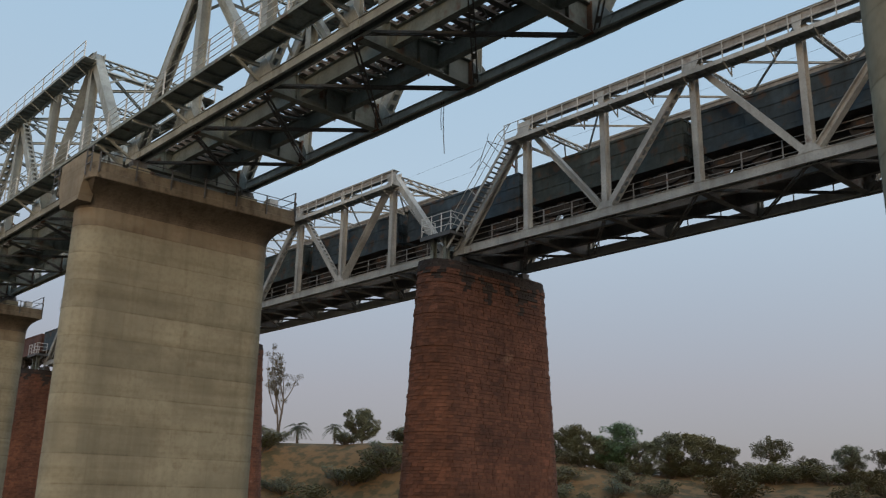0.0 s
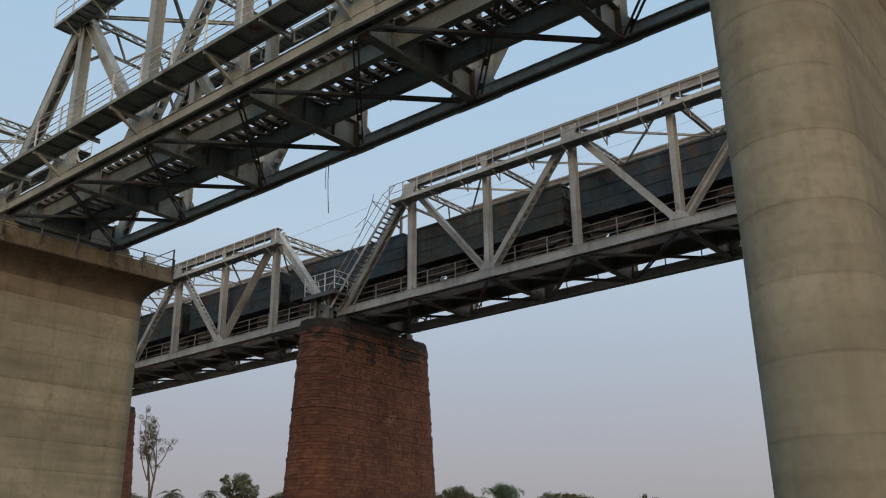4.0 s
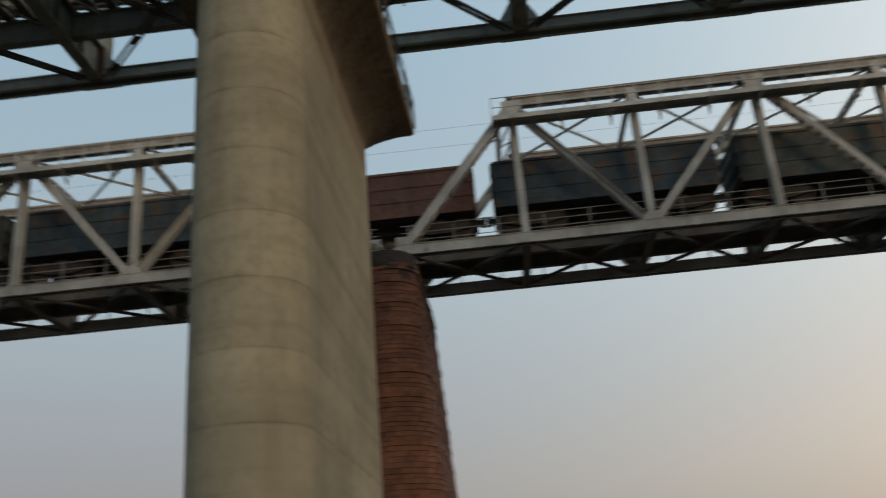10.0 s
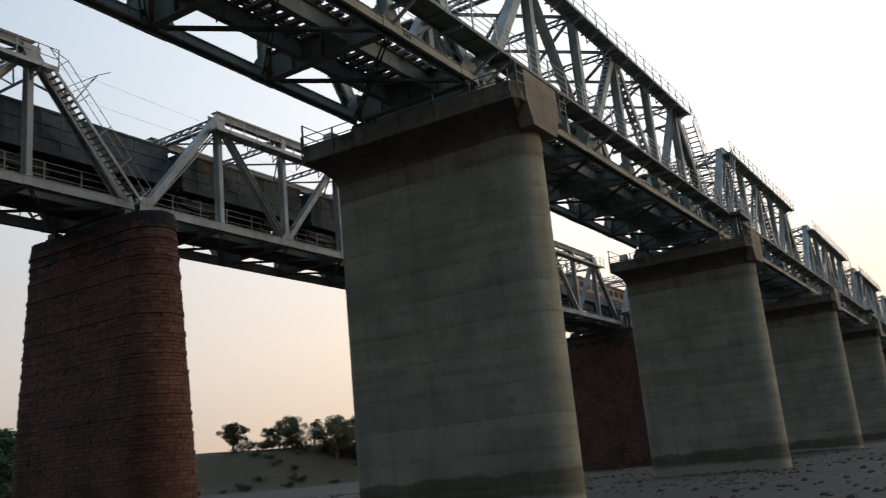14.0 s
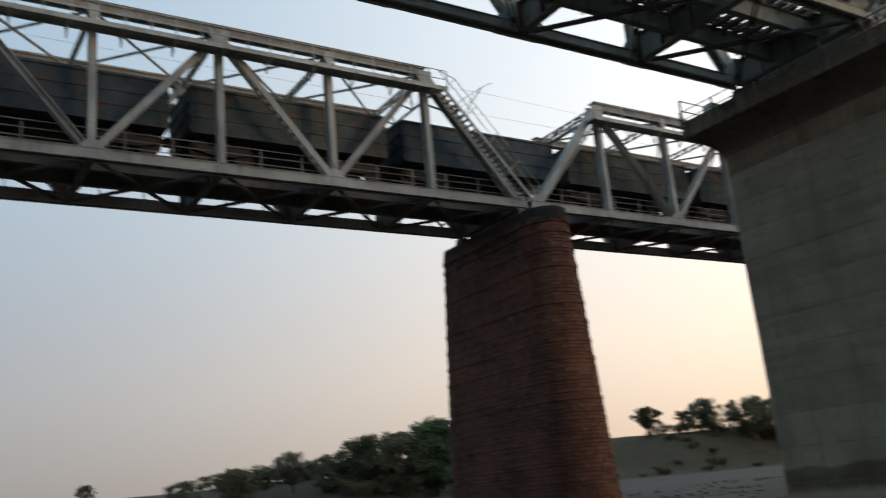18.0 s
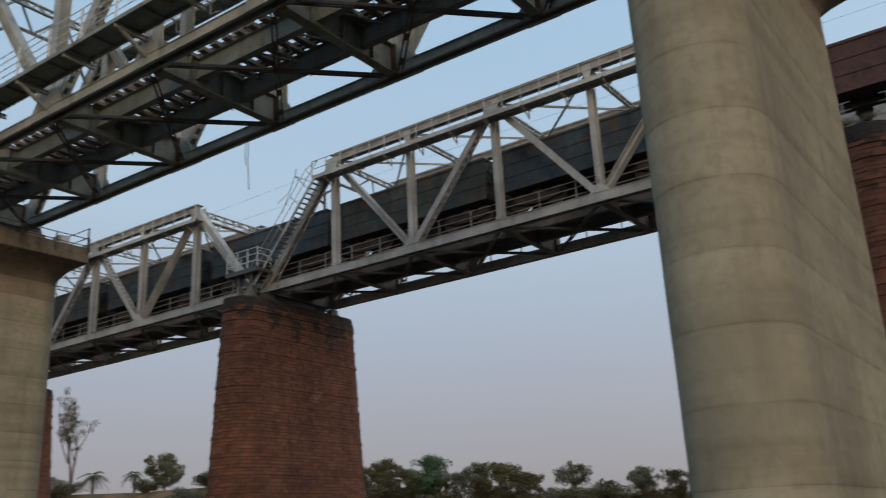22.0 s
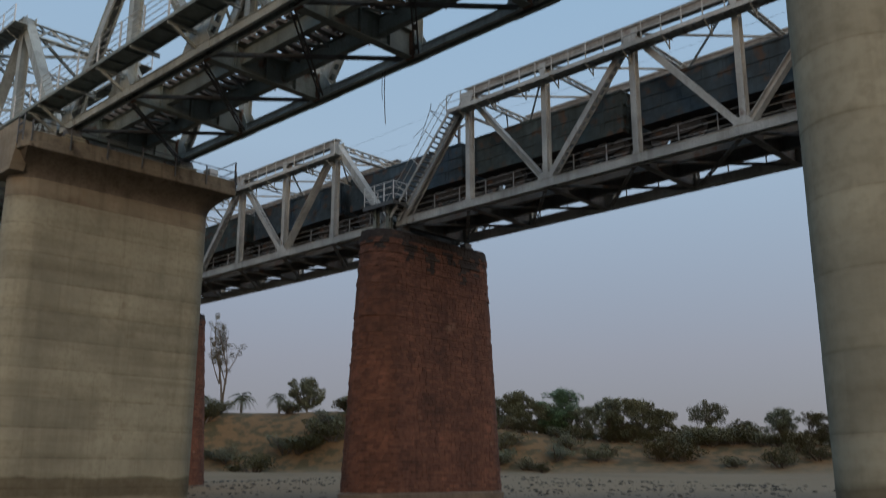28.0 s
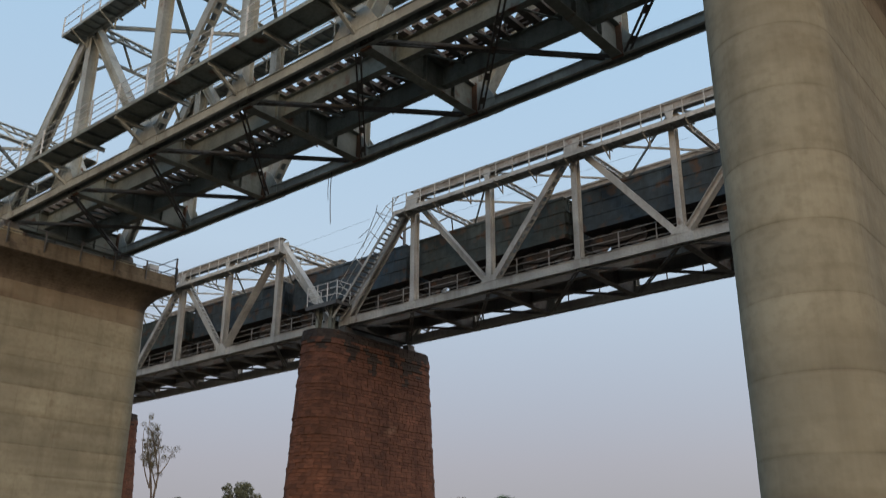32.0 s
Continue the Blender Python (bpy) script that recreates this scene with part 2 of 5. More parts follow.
STONE = material("red_sandstone", (0.12, 0.05, 0.03), 0.95, 0, tint=(0.062, 0.03, 0.021), coarse=0.45, fine=4, spread=0.4, streak=0.5,
                 stain=(0.2, 0.12, 0.085), stain_at=0.66, random_tone=0.27, bump=0.7)
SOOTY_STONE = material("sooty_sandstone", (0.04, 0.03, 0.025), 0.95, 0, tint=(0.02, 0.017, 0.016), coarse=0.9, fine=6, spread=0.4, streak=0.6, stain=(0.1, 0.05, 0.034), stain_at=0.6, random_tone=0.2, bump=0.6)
MORTAR = material("dark_mortar", (0.095, 0.055, 0.04), 0.95, 0, bump=0.4)
STAINED = material("water_stained_concrete", (0.25, 0.21, 0.15), 0.9, 0, tint=(0.19, 0.15, 0.105), coarse=0.4, fine=4, spread=0.3, streak=0.45, stain=(0.2, 0.155, 0.105), stain_at=0.55, random_tone=0.06, bands=0.4, panels=0.6, bump=0.3)
PLINTH = material("pier_plinth_plaster", (0.15, 0.112, 0.08), 0.95, 0, stain=(0.2, 0.15, 0.1), streak=0.4, bump=0.4)


# ---- building helpers ----
class Shape:
    """Collects boxes, bars and loops of one mesh."""

    def __init__(self):
        self.v, self.f = [], []

    def add(self, verts, faces):
        k = len(self.v)
        self.v += [tuple(p) for p in verts]
        self.f += [tuple(i + k for i in f) for f in faces]
        return self

    def box(self, x0, x1, y0, y1, z0, z1):
        return self.add([(x, y, z) for x in (x0, x1) for y in (y0, y1) for z in (z0, z1)],
                        [(0, 1, 3, 2), (4, 6, 7, 5), (0, 4, 5, 1), (2, 3, 7, 6), (0, 2, 6, 4), (1, 5, 7, 3)])

    def bar(self, a, b, w, h, side=None, shift=(0, 0)):
        """A bar from a to b: w along side, h along the third direction, moved by shift in those two."""
        a, b = Vector(a), Vector(b)
        d = (b - a).normalized()
        s = Vector(side) if side else d.cross(Vector((0, 0, 1)))
        if s.length < 1e-4:
            s = Vector((1, 0, 0))
        s = (s - d * s.dot(d)).normalized()
        u = s.cross(d).normalized()
        o = s * shift[0] + u * shift[1]
        vs = [p + o + s * (i * w / 2) + u * (j * h / 2) for p in (a, b) for i, j in ((-1, -1), (1, -1), (1, 1), (-1, 1))]
        return self.add(vs, [(0, 1, 2, 3), (7, 6, 5, 4), (0, 4, 5, 1), (1, 5, 6, 2), (2, 6, 7, 3), (3, 7, 4, 0)])

    def ibar(self, a, b, width, depth, side=None, t=0.03):
        """A rolled I section: flanges of that width, depth apart."""
        a, b = Vector(a), Vector(b)
        d = (b - a).normalized()
        s = Vector(side) if side else d.cross(Vector((0, 0, 1)))
        s = (s - d * s.dot(d)).normalized()
        u = s.cross(d).normalized()
        w, h, e, k = width / 2, depth / 2 + t / 2, depth / 2 - t / 2, t * 0.4
        prof = [(-w, -h), (w, -h), (w, -e), (k, -e), (k, e), (w, e), (w, h), (-w, h), (-w, e), (-k, e), (-k, -e), (-w, -e)]
        return self.loft([[p + s * i + u * j for i, j in prof] for p in (a, b)])

    def plate_pair(self, a, b, width, depth, side, t=0.025, lip=0.09):
        """Two channels back to back, width apart."""
        a, b = Vector(a), Vector(b)
        d = (b - a).normalized()
        s = Vector(side)
        s = (s - d * s.dot(d)).normalized()
        u = s.cross(d).normalized()
        h, e = depth / 2 + t / 2, depth / 2 - t / 2
        for q in (-1, 1):
            far, near, tip = q * (width / 2 + t / 2), q * (width / 2 - t / 2), q * (width / 2 - lip)
            prof = [(far, -h), (far, h), (tip, h), (tip, e), (near, e), (near, -e), (tip, -e), (tip, -h)]
            self.loft([[p + s * i + u * j for i, j in prof] for p in (a, b)])
        return self

    def lacing(self, a, b, width, depth, side, step, batten=False, faces=(-1, 1)):
        """Flat bars that tie two channels, as a zigzag or as battens."""
        a, b = Vector(a), Vector(b)
        d = b - a
        n = max(int(d.length / step), 2)
        s = Vector(side)
        s = (s - d.normalized() * s.dot(d.normalized())).normalized()
        for u in faces:
            for i in range(n):
                p, q = a + d * (i / n), a + d * ((i + 1) / n)
                if batten:
                    m = (p + q) / 2
                    self.bar(m - d.normalized() * step * 0.22, m + d.normalized() * step * 0.22, width, 0.02, side, (0, u * depth / 2))
                else:
                    k = 1 if i % 2 else -1
                    up = s.cross(d.normalized()) * (u * depth / 2)
                    self.bar(p + s * (k * width / 2) + up, q - s * (k * width / 2) + up, 0.07, 0.015, s.cross(d))
        return self

    def rod(self, points, r, n=6):
        """A round bar through the points."""
        points = [Vector(p) for p in points]
        rings = []
        for i, p in enumerate(points):
            d = (points[min(i + 1, len(points) - 1)] - points[max(i - 1, 0)]).normalized()
            s = d.cross(Vector((0, 0, 1)) if abs(d.z) < 0.9 else Vector((1, 0, 0))).normalized()
            u = s.cross(d)
            rings.append([p + s * (r * math.cos(2 * math.pi * k / n)) + u * (r * math.sin(2 * math.pi * k / n)) for k in range(n)])
        return self.loft(rings)

    def loft(self, rings, cap=True):
        n = len(rings[0])
        faces = [(j * n + i, j * n + (i + 1) % n, (j + 1) * n + (i + 1) % n, (j + 1) * n + i) for j in range(len(rings) - 1) for i in range(n)]
        if cap:
            faces += [tuple(reversed(range(n))), tuple(range((len(rings) - 1) * n, len(rings) * n))]
        return self.add([p for r in rings for p in r], faces)

    def mesh(self, name, mat, smooth=False):
        me = bpy.data.meshes.new(name)
        me.from_pydata(self.v, [], self.f)
        bm = bmesh.new()
        bm.from_mesh(me)
        bmesh.ops.recalc_face_normals(bm, faces=bm.faces)
        bm.to_mesh(me)
        bm.free()
        me.materials.append(mat)
        if smooth:
            me.polygons.foreach_set("use_smooth", [True] * len(me.polygons))
        return me


def part(name, shape, mat, parent=None, label="", smooth=False, at=None):
    """Links a Shape (or a ready mesh) as one mesh object under a thing or a part."""
    me = shape if isinstance(shape, bpy.types.Mesh) else shape.mesh(name, mat, smooth)
    ob = new(name, me)
    ob.parent = parent
    if at is not None:
        ob.matrix_basis = at
    return tagged(ob, label)


def thing(name, label, category, group="", kind="", at=None):
    ob = new(name)
    ob.empty_display_size = 0.3
    if at is not None:
        ob.matrix_basis = at
    return tagged(ob, label, category, group, kind)


# ---- plan ----
PANEL, PANELS, PITCH = 5.32, 6, 32.96
SPAN = PANEL * PANELS
OLD_X, OLD_Y, OLD_W, OLD_Z = -36.76, 35.1, 5.48, 15.65      # first bearing of the old bridge's span 0, its nearer truss, width, underside
NEW_X, NEW_Y, NEW_W, NEW_Z = -36.95, 15.1, 5.4, 15.87
NEW_PIER_X = -37.12
OLD_TOP, NEW_TOP = 6.74, 7.65                                                     # middle of the top chord over the underside
OLD_SPANS, NEW_SPANS = range(-2, 5), range(-2, 7)


# ---- ground ----
def bank_reach(az):
    """How far off the river bank stands, by the angle from straight ahead (left is positive)."""
    keys = [(-180, 300), (-120, 420), (-90, 420), (-68, 260), (-56, 185), (-45, 165), (-25, 125), (0, 140), (25, 135), (45, 130), (60, 145), (80, 240), (100, 300), (180, 300)]
    for (a0, r0), (a1, r1) in zip(keys, keys[1:]):
        if a0 <= az <= a1:
            f = (az - a0) / (a1 - a0)
            return r0 + (r1 - r0) * (f * f * (3 - 2 * f))
    return 300


def bank_rise(az):
    """The height of the bank's edge over its foot, by the same angle."""
    keys = [(-180, 5), (-70, 9.5), (-45, 8.2), (-37, 7.4), (-30, 5), (0, 4), (25, 4.5), (35, 6), (44, 8.2), (50, 10.3), (60, 10.4), (70, 10), (180, 5)]
    for (a0, h0), (a1, h1) in zip(keys, keys[1:]):
        if a0 <= az <= a1:
            return h0 + (h1 - h0) * (az - a0) / (a1 - a0)
    return 5


def ground_height(x, y):
    r = math.hypot(x, y)
    az = math.degrees(math.atan2(-x, y))
    reach = bank_reach(az)
    h = 0.25 * noise.noise((x * 0.05, y * 0.05, 0)) + 0.08 * noise.noise((x * 0.3, y * 0.3, 3))
    h += 0.9 * max(noise.noise((x * 0.085, y * 0.085, 21)), 0) * min(max((x - 38) / 20, 0), 1) * min(max((120 - r) / 40, 0), 1)
    h -= 0.45 * min(max((y - 24) / 10, 0), 1) * min(max((80 - r) / 30, 0), 1)
    h += 1.5 * min(max((r - 60) / (reach - 70), 0), 1.0)
    edge = reach + (3 if x > 25 else 10) * noise.noise((x * 0.03, y * 0.03, 7))
    f = min(max((r - edge) / 26, 0), 1)
    h += bank_rise(az) * f * f * (3 - 2 * f) * (1 + 0.1 * noise.noise((x * 0.06, y * 0.06, 11)))
    h += 0.5 * f * noise.noise((x * 0.2, y * 0.2, 5))
    return h


def ground_material():
    m = material("river_bed", (0.058, 0.047, 0.034), 0.95, 0, tint=(0.028, 0.024, 0.018), coarse=0.12, fine=2.6, spread=0.45, bump=1.0)
    n, l = m.node_tree.nodes, m.node_tree.links
    bsdf = n["Principled BSDF"]
    old = bsdf.inputs["Base Color"].links[0].from_socket
    geo = n.new("ShaderNodeNewGeometry")
    sep = n.new("ShaderNodeSeparateXYZ")
    l.new(geo.outputs["Position"], sep.inputs[0])
    t = n.new("ShaderNodeTexNoise")
    t.inputs["Scale"].default_value, t.inputs["Detail"].default_value = 0.07, 6
    l.new(geo.outputs["Position"], t.inputs["Vector"])
    add = n.new("ShaderNodeMath")
    add.operation = "MULTIPLY_ADD"
    add.inputs[1].default_value = 3.0
    l.new(t.outputs["Fac"], add.inputs[0])
    l.new(sep.outputs["Z"], add.inputs[2])
    ramp = n.new("ShaderNodeValToRGB")
    cr = ramp.color_ramp
    cr.elements[0].position, cr.elements[0].color = 0.12, (0, 0, 0, 1)
    cr.elements[1].position, cr.elements[1].color = 0.2, (1, 1, 1, 1)
    div = n.new("ShaderNodeMath")
    div.operation = "DIVIDE"
    div.inputs[1].default_value = 20
    l.new(add.outputs[0], div.inputs[0])
    l.new(div.outputs[0], ramp.inputs[0])
    g = n.new("ShaderNodeValToRGB")
    cols = [(0.0, (0.21, 0.115, 0.04, 1)), (0.46, (0.16, 0.086, 0.03, 1)), (0.58, (0.068, 0.048, 0.015, 1)), (1.0, (0.105, 0.07, 0.025, 1))]
    g.color_ramp.elements[0].position, g.color_ramp.elements[0].color = cols[0]
    g.color_ramp.elements[1].position, g.color_ramp.elements[1].color = cols[3]
    for p, c in cols[1:3]:
        g.color_ramp.elements.new(p).color = c
    t2 = n.new("ShaderNodeTexNoise")
    t2.inputs["Scale"].default_value, t2.inputs["Detail"].default_value = 0.5, 8
    l.new(geo.outputs["Position"], t2.inputs["Vector"])
    l.new(t2.outputs["Fac"], g.inputs[0])
    mx = n.new("ShaderNodeMix")
    mx.data_type = "RGBA"
    l.new(ramp.outputs[0], mx.inputs["Factor"])
    # the right bank is grown over with dry grass
    grass = n.new("ShaderNodeMix")
    grass.data_type = "RGBA"
    right = n.new("ShaderNodeMapRange")
    for k, val in (("From Min", 8), ("From Max", 45), ("To Max", 0.88)):
        right.inputs[k].default_value = val
    l.new(sep.outputs["X"], right.inputs["Value"])
    l.new(right.outputs[0], grass.inputs["Factor"])
    l.new(g.outputs[0], grass.inputs["A"])
    grass.inputs["B"].default_value = (0.034, 0.03, 0.014, 1)
    l.new(grass.outputs["Result"], mx.inputs["B"])
    # a strip of pale sand along the foot of the bank
    far = n.new("ShaderNodeVectorMath")
    far.operation = "LENGTH"
    l.new(geo.outputs["Position"], far.inputs[0])
    strip = n.new("ShaderNodeMapRange")
    for k, val in (("From Min", 58), ("From Max", 74), ("To Max", 0.9)):
        strip.inputs[k].default_value = val
    l.new(far.outputs["Value"], strip.inputs["Value"])
    sand = n.new("ShaderNodeMix")
    sand.data_type = "RGBA"
    sand.inputs["B"].default_value = (0.225, 0.15, 0.075, 1)
    side = n.new("ShaderNodeMapRange")
    for k, val in (("From Min", 30), ("From Max", -15)):
        side.inputs[k].default_value = val
    l.new(sep.outputs["X"], side.inputs["Value"])
    both = n.new("ShaderNodeMath")
    both.operation = "MULTIPLY"
    l.new(strip.outputs[0], both.inputs[0])
    l.new(side.outputs[0], both.inputs[1])
    l.new(both.outputs[0], sand.inputs["Factor"])
    # the bed turns darker towards the right
    silt = n.new("ShaderNodeMix")
    silt.data_type = "RGBA"
    silt.inputs["B"].default_value = (0.024, 0.023, 0.016, 1)
    rightward = n.new("ShaderNodeMapRange")
    for k, val in (("From Min", 6), ("From Max", 36), ("To Max", 0.7)):
        rightward.inputs[k].default_value = val
    l.new(sep.outputs["X"], rightward.inputs["Value"])
    l.new(rightward.outputs[0], silt.inputs["Factor"])
    l.new(old, silt.inputs["A"])
    l.new(silt.outputs["Result"], sand.inputs["A"])
    l.new(sand.outputs["Result"], mx.inputs["A"])
    l.new(mx.outputs["Result"], bsdf.inputs["Base Color"])
    return m


def make_ground():
    radii = [0.0, 1.5, 3] + [3 + 1.6 * i for i in range(1, 30)] + [50 + 3 * i for i in range(1, 60)] + [230 + 14 * i for i in range(1, 22)] + [700, 1000, 1600, 2600, 4200]
    n = 240
    v, f = [], []
    for r in radii:
        for k in range(n):
            a = 2 * math.pi * k / n
            x, y = r * math.sin(a), r * math.cos(a)
            v.append((x, y, ground_height(x, y)))
    for j in range(len(radii) - 1):
        for k in range(n):
            f.append((j * n + k, (j + 1) * n + k, (j + 1) * n + (k + 1) % n, j * n + (k + 1) % n))
    s = Shape()
    s.v, s.f = v, f
    ob = part("ground", s, ground_material(), smooth=True)
    return tagged(ob, "dry stony river bed rising to an eroded earth bank", "ground", kind="structure")


make_ground()


# ---- truss spans ----
def node(k, y, z):
    return Vector((k * PANEL, y, z))


def truss_span(name, label, group, width, steel, floor, old, TOP):
    span = thing(name, label, "bridge span", group)
    mid = 0.22
    k_size = 0.82 if old else 1.08
    along_y = (0, 1, 0)
    for side, y in enumerate((0.0, width)):
        out = -1 if side == 0 else 1
        low, deep = (0.28, 0.42) if old else (mid, 0.28)
        s = Shape().plate_pair((-0.3, y, low), (SPAN + 0.3, y, low), 0.42, deep, along_y)
        s.lacing((-0.3, y, low), (SPAN + 0.3, y, low), 0.42, deep + 0.01, along_y, 0.8, True, (-1,))
        s.bar((-0.3, y, low + deep / 2 + 0.015), (SPAN + 0.3, y, low + deep / 2 + 0.015), 0.54, 0.025, along_y)
        part("bottom_chord", s, steel, span)
        high, deep, box = (TOP + 0.14, 0.36, 0.32) if old else (TOP + 0.03, 0.3, 0.42)
        s = Shape().plate_pair((PANEL, y, high), (SPAN - PANEL, y, high), box, deep, along_y)
        if not old:
            s.bar((PANEL - 0.2, y, TOP + 0.175), (SPAN - PANEL + 0.2, y, TOP + 0.175), 0.6, 0.03, along_y)
        s.lacing((PANEL, y, high), (SPAN - PANEL, y, high), box, deep + 0.02, along_y, 0.4 if old else 0.7, False, (-1,))
        if old:
            chord = part("top_chord", s, DARK_CHORD_STEEL, span, "dark web of the top chord")
            s = Shape().bar((PANEL - 0.2, y, TOP + 0.35), (SPAN - PANEL + 0.2, y, TOP + 0.35), 0.52, 0.03, along_y)
            for q in (-1, 1):
                s.bar((PANEL, y + q * 0.19, TOP - 0.05), (SPAN - PANEL, y + q * 0.19, TOP - 0.05), 0.06, 0.04, along_y)
                s.bar((PANEL, y + q * 0.235, TOP + 0.305), (SPAN - PANEL, y + q * 0.235, TOP + 0.305), 0.02, 0.06, along_y)
            part("cover_plate", s, steel, chord)
        else:
            part("top_chord", s, steel, span)
        for a, b in ((0, 1), (6, 5)):
            s = Shape().plate_pair(node(a, y, mid), node(b, y, TOP), 0.42, 0.42 * k_size, along_y)
            s.bar(node(a, y, mid), node(b, y, TOP), 0.5, 0.02, along_y, (0, -0.22 * k_size if a == 0 else 0.22 * k_size))
            s.lacing(node(a, y, mid), node(b, y, TOP), 0.42, 0.42 * k_size, along_y, 0.45, False, (1,) if a == 0 else (-1,))
            part("end_post", s, steel, span)
        for k in range(1, 6):
            s = Shape().ibar(node(k, y, mid), node(k, y, TOP - 0.1), 0.36 * k_size, 0.4, (1, 0, 0), 0.025)
            part("vertical", s, steel, span)
        for a, b, laced in ((1, 2, False), (3, 2, True), (3, 4, True), (5, 4, False)):
            s = Shape()
            if laced:
                s.plate_pair(node(a, y, TOP - 0.1), node(b, y, mid + 0.1), 0.4, 0.34 * k_size, along_y)
                s.lacing(node(a, y, TOP - 0.1), node(b, y, mid + 0.1), 0.4, 0.34 * k_size, along_y, 0.42, True)
            else:
                s.ibar(node(a, y, TOP - 0.1), node(b, y, mid + 0.1), 0.4, 0.32 * k_size, along_y, 0.03)
            part("diagonal", s, steel, span)
        for k in range(7):
            main = k in (0, 2, 4, 6)
            wide, tall = ((0.6, 0.62) if main else (0.26, 0.3)) if old else ((0.9, 1.05) if main else (0.55, 0.8))
            for o in (-0.235, 0.235):
                s = Shape()
                x = k * PANEL
                l, r = (0.35, wide) if k == 0 else (wide, 0.35) if k == 6 else (wide, wide)
                prof = [(x - l, 0.06), (x + r, 0.06), (x + r, 0.4), (x + r * 0.55, 0.4 + tall * 0.55), (x + 0.2, 0.4 + tall * 0.75), (x - 0.2, 0.4 + tall * 0.75), (x - l * 0.55, 0.4 + tall * 0.55), (x - l, 0.4)]
                s.loft([[(px, y + o - 0.012, pz) for px, pz in prof], [(px, y + o + 0.012, pz) for px, pz in prof]])
                part("gusset_plate", s, steel, span)
                if 1 <= k <= 5:
                    wide_t = (0.44 if old else 0.55) if k in (1, 3, 5) else 0.22
                    prof = [(x - wide_t, TOP + 0.15), (x + wide_t, TOP + 0.15), (x + wide_t, TOP - 0.18), (x + wide_t * 0.5, TOP - 0.6), (x - wide_t * 0.5, TOP - 0.6), (x - wide_t, TOP - 0.18)]
                    s = Shape().loft([[(px, y + o - 0.012, pz) for px, pz in prof], [(px, y + o + 0.012, pz) for px, pz in prof]])
                    part("gusset_plate", s, steel, span)
        # high walkway outside the top chord
        x0, x1 = PANEL - 0.9, SPAN - PANEL + 0.9
        zw = TOP - 1.04 if old else TOP - 0.58
        yi, yo = y + out * 0.28, y + out * 0.95
        s = Shape()
        for yy in (yi, yo):
            s.bar((x0, yy, zw), (x1, yy, zw), 0.05, 0.22 if old else 0.14)
        s.box(x0, x1, min(yi, yo), max(yi, yo), zw + 0.05, zw + 0.075)
        for i in range(int((x1 - x0) / 0.5)):
            s.bar((x0 + i * 0.5, yi, zw), (x0 + i * 0.5, yo, zw), 0.04, 0.08)
        rail_paint = STEEL if old else RAILING
        walk_deck = part("high_walkway", s, steel, span, "narrow steel walkway beside the top chord")
        n_posts = 22 if old else 16
        rail_top = 1.0 if old else 0.93
        for i in range(n_posts + 1):
            x = x0 + i * (x1 - x0) / n_posts
            part("railing_post", Shape().bar((x, yo, zw), (x, yo, zw + rail_top), 0.045, 0.045), rail_paint, walk_deck)
        for h in (0.5, 0.98) if old else (0.45, 0.91):
            part("handrail", Shape().rod([(x0, yo, zw + h), (x1, yo, zw + h)], 0.02), rail_paint, walk_deck)
        for i in range(11):
            x = PANEL + i * PANEL * 0.4
            s = Shape().bar((x, y, zw - 0.02), (x, yo, zw - 0.05), 0.06, 0.08).bar((x, yi, zw - 0.55), (x, yo - 0.1, zw - 0.06), 0.05, 0.05).bar((x, yi, zw - 0.6), (x, yi, zw), 0.05, 0.05)
            part("walkway_bracket", s, steel, walk_deck)
    # floor
    for k in range(7):
        x = k * PANEL
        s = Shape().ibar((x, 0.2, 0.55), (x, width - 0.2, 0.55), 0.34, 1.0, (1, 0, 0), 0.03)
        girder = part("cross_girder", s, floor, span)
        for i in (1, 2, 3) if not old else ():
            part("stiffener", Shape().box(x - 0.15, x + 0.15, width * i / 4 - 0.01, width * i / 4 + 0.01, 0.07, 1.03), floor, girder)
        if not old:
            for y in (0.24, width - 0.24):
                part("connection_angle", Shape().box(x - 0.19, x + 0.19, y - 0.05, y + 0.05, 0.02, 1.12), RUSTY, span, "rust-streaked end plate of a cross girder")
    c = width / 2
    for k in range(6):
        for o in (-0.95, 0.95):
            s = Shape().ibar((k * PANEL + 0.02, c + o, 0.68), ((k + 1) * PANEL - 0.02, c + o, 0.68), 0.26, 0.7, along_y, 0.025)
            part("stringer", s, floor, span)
        s = Shape().rod([((k + i / 6) * PANEL, c + (0.9 if i % 2 else -0.9), 0.85) for i in range(7)], 0.045, 4)
        part("stringer_bracing", s, floor, span)
        for a, b in ((0.1, width - 0.1), (width - 0.1, 0.1)):
            p, q = Vector((k * PANEL + 0.2, a, 0.12)), Vector(((k + 1) * PANEL - 0.2, b, 0.12))
            across = (q - p).cross(Vector((0, 0, 1))).normalized()
            s = Shape()
            for o in (-0.07, 0.07):
                s.bar(p + across * o, q + across * o, 0.05, 0.06)
                s.bar(p + across * o, q + across * o, 0.012, 0.1, None, (0, 0.03))
            for i in range(5):
                m = p.lerp(q, (i + 0.5) / 5)
                d = (q - p).normalized() * 0.2
                s.bar(m - d, m + d, 0.19, 0.014)
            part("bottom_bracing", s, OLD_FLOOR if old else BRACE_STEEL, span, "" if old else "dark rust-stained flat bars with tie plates")
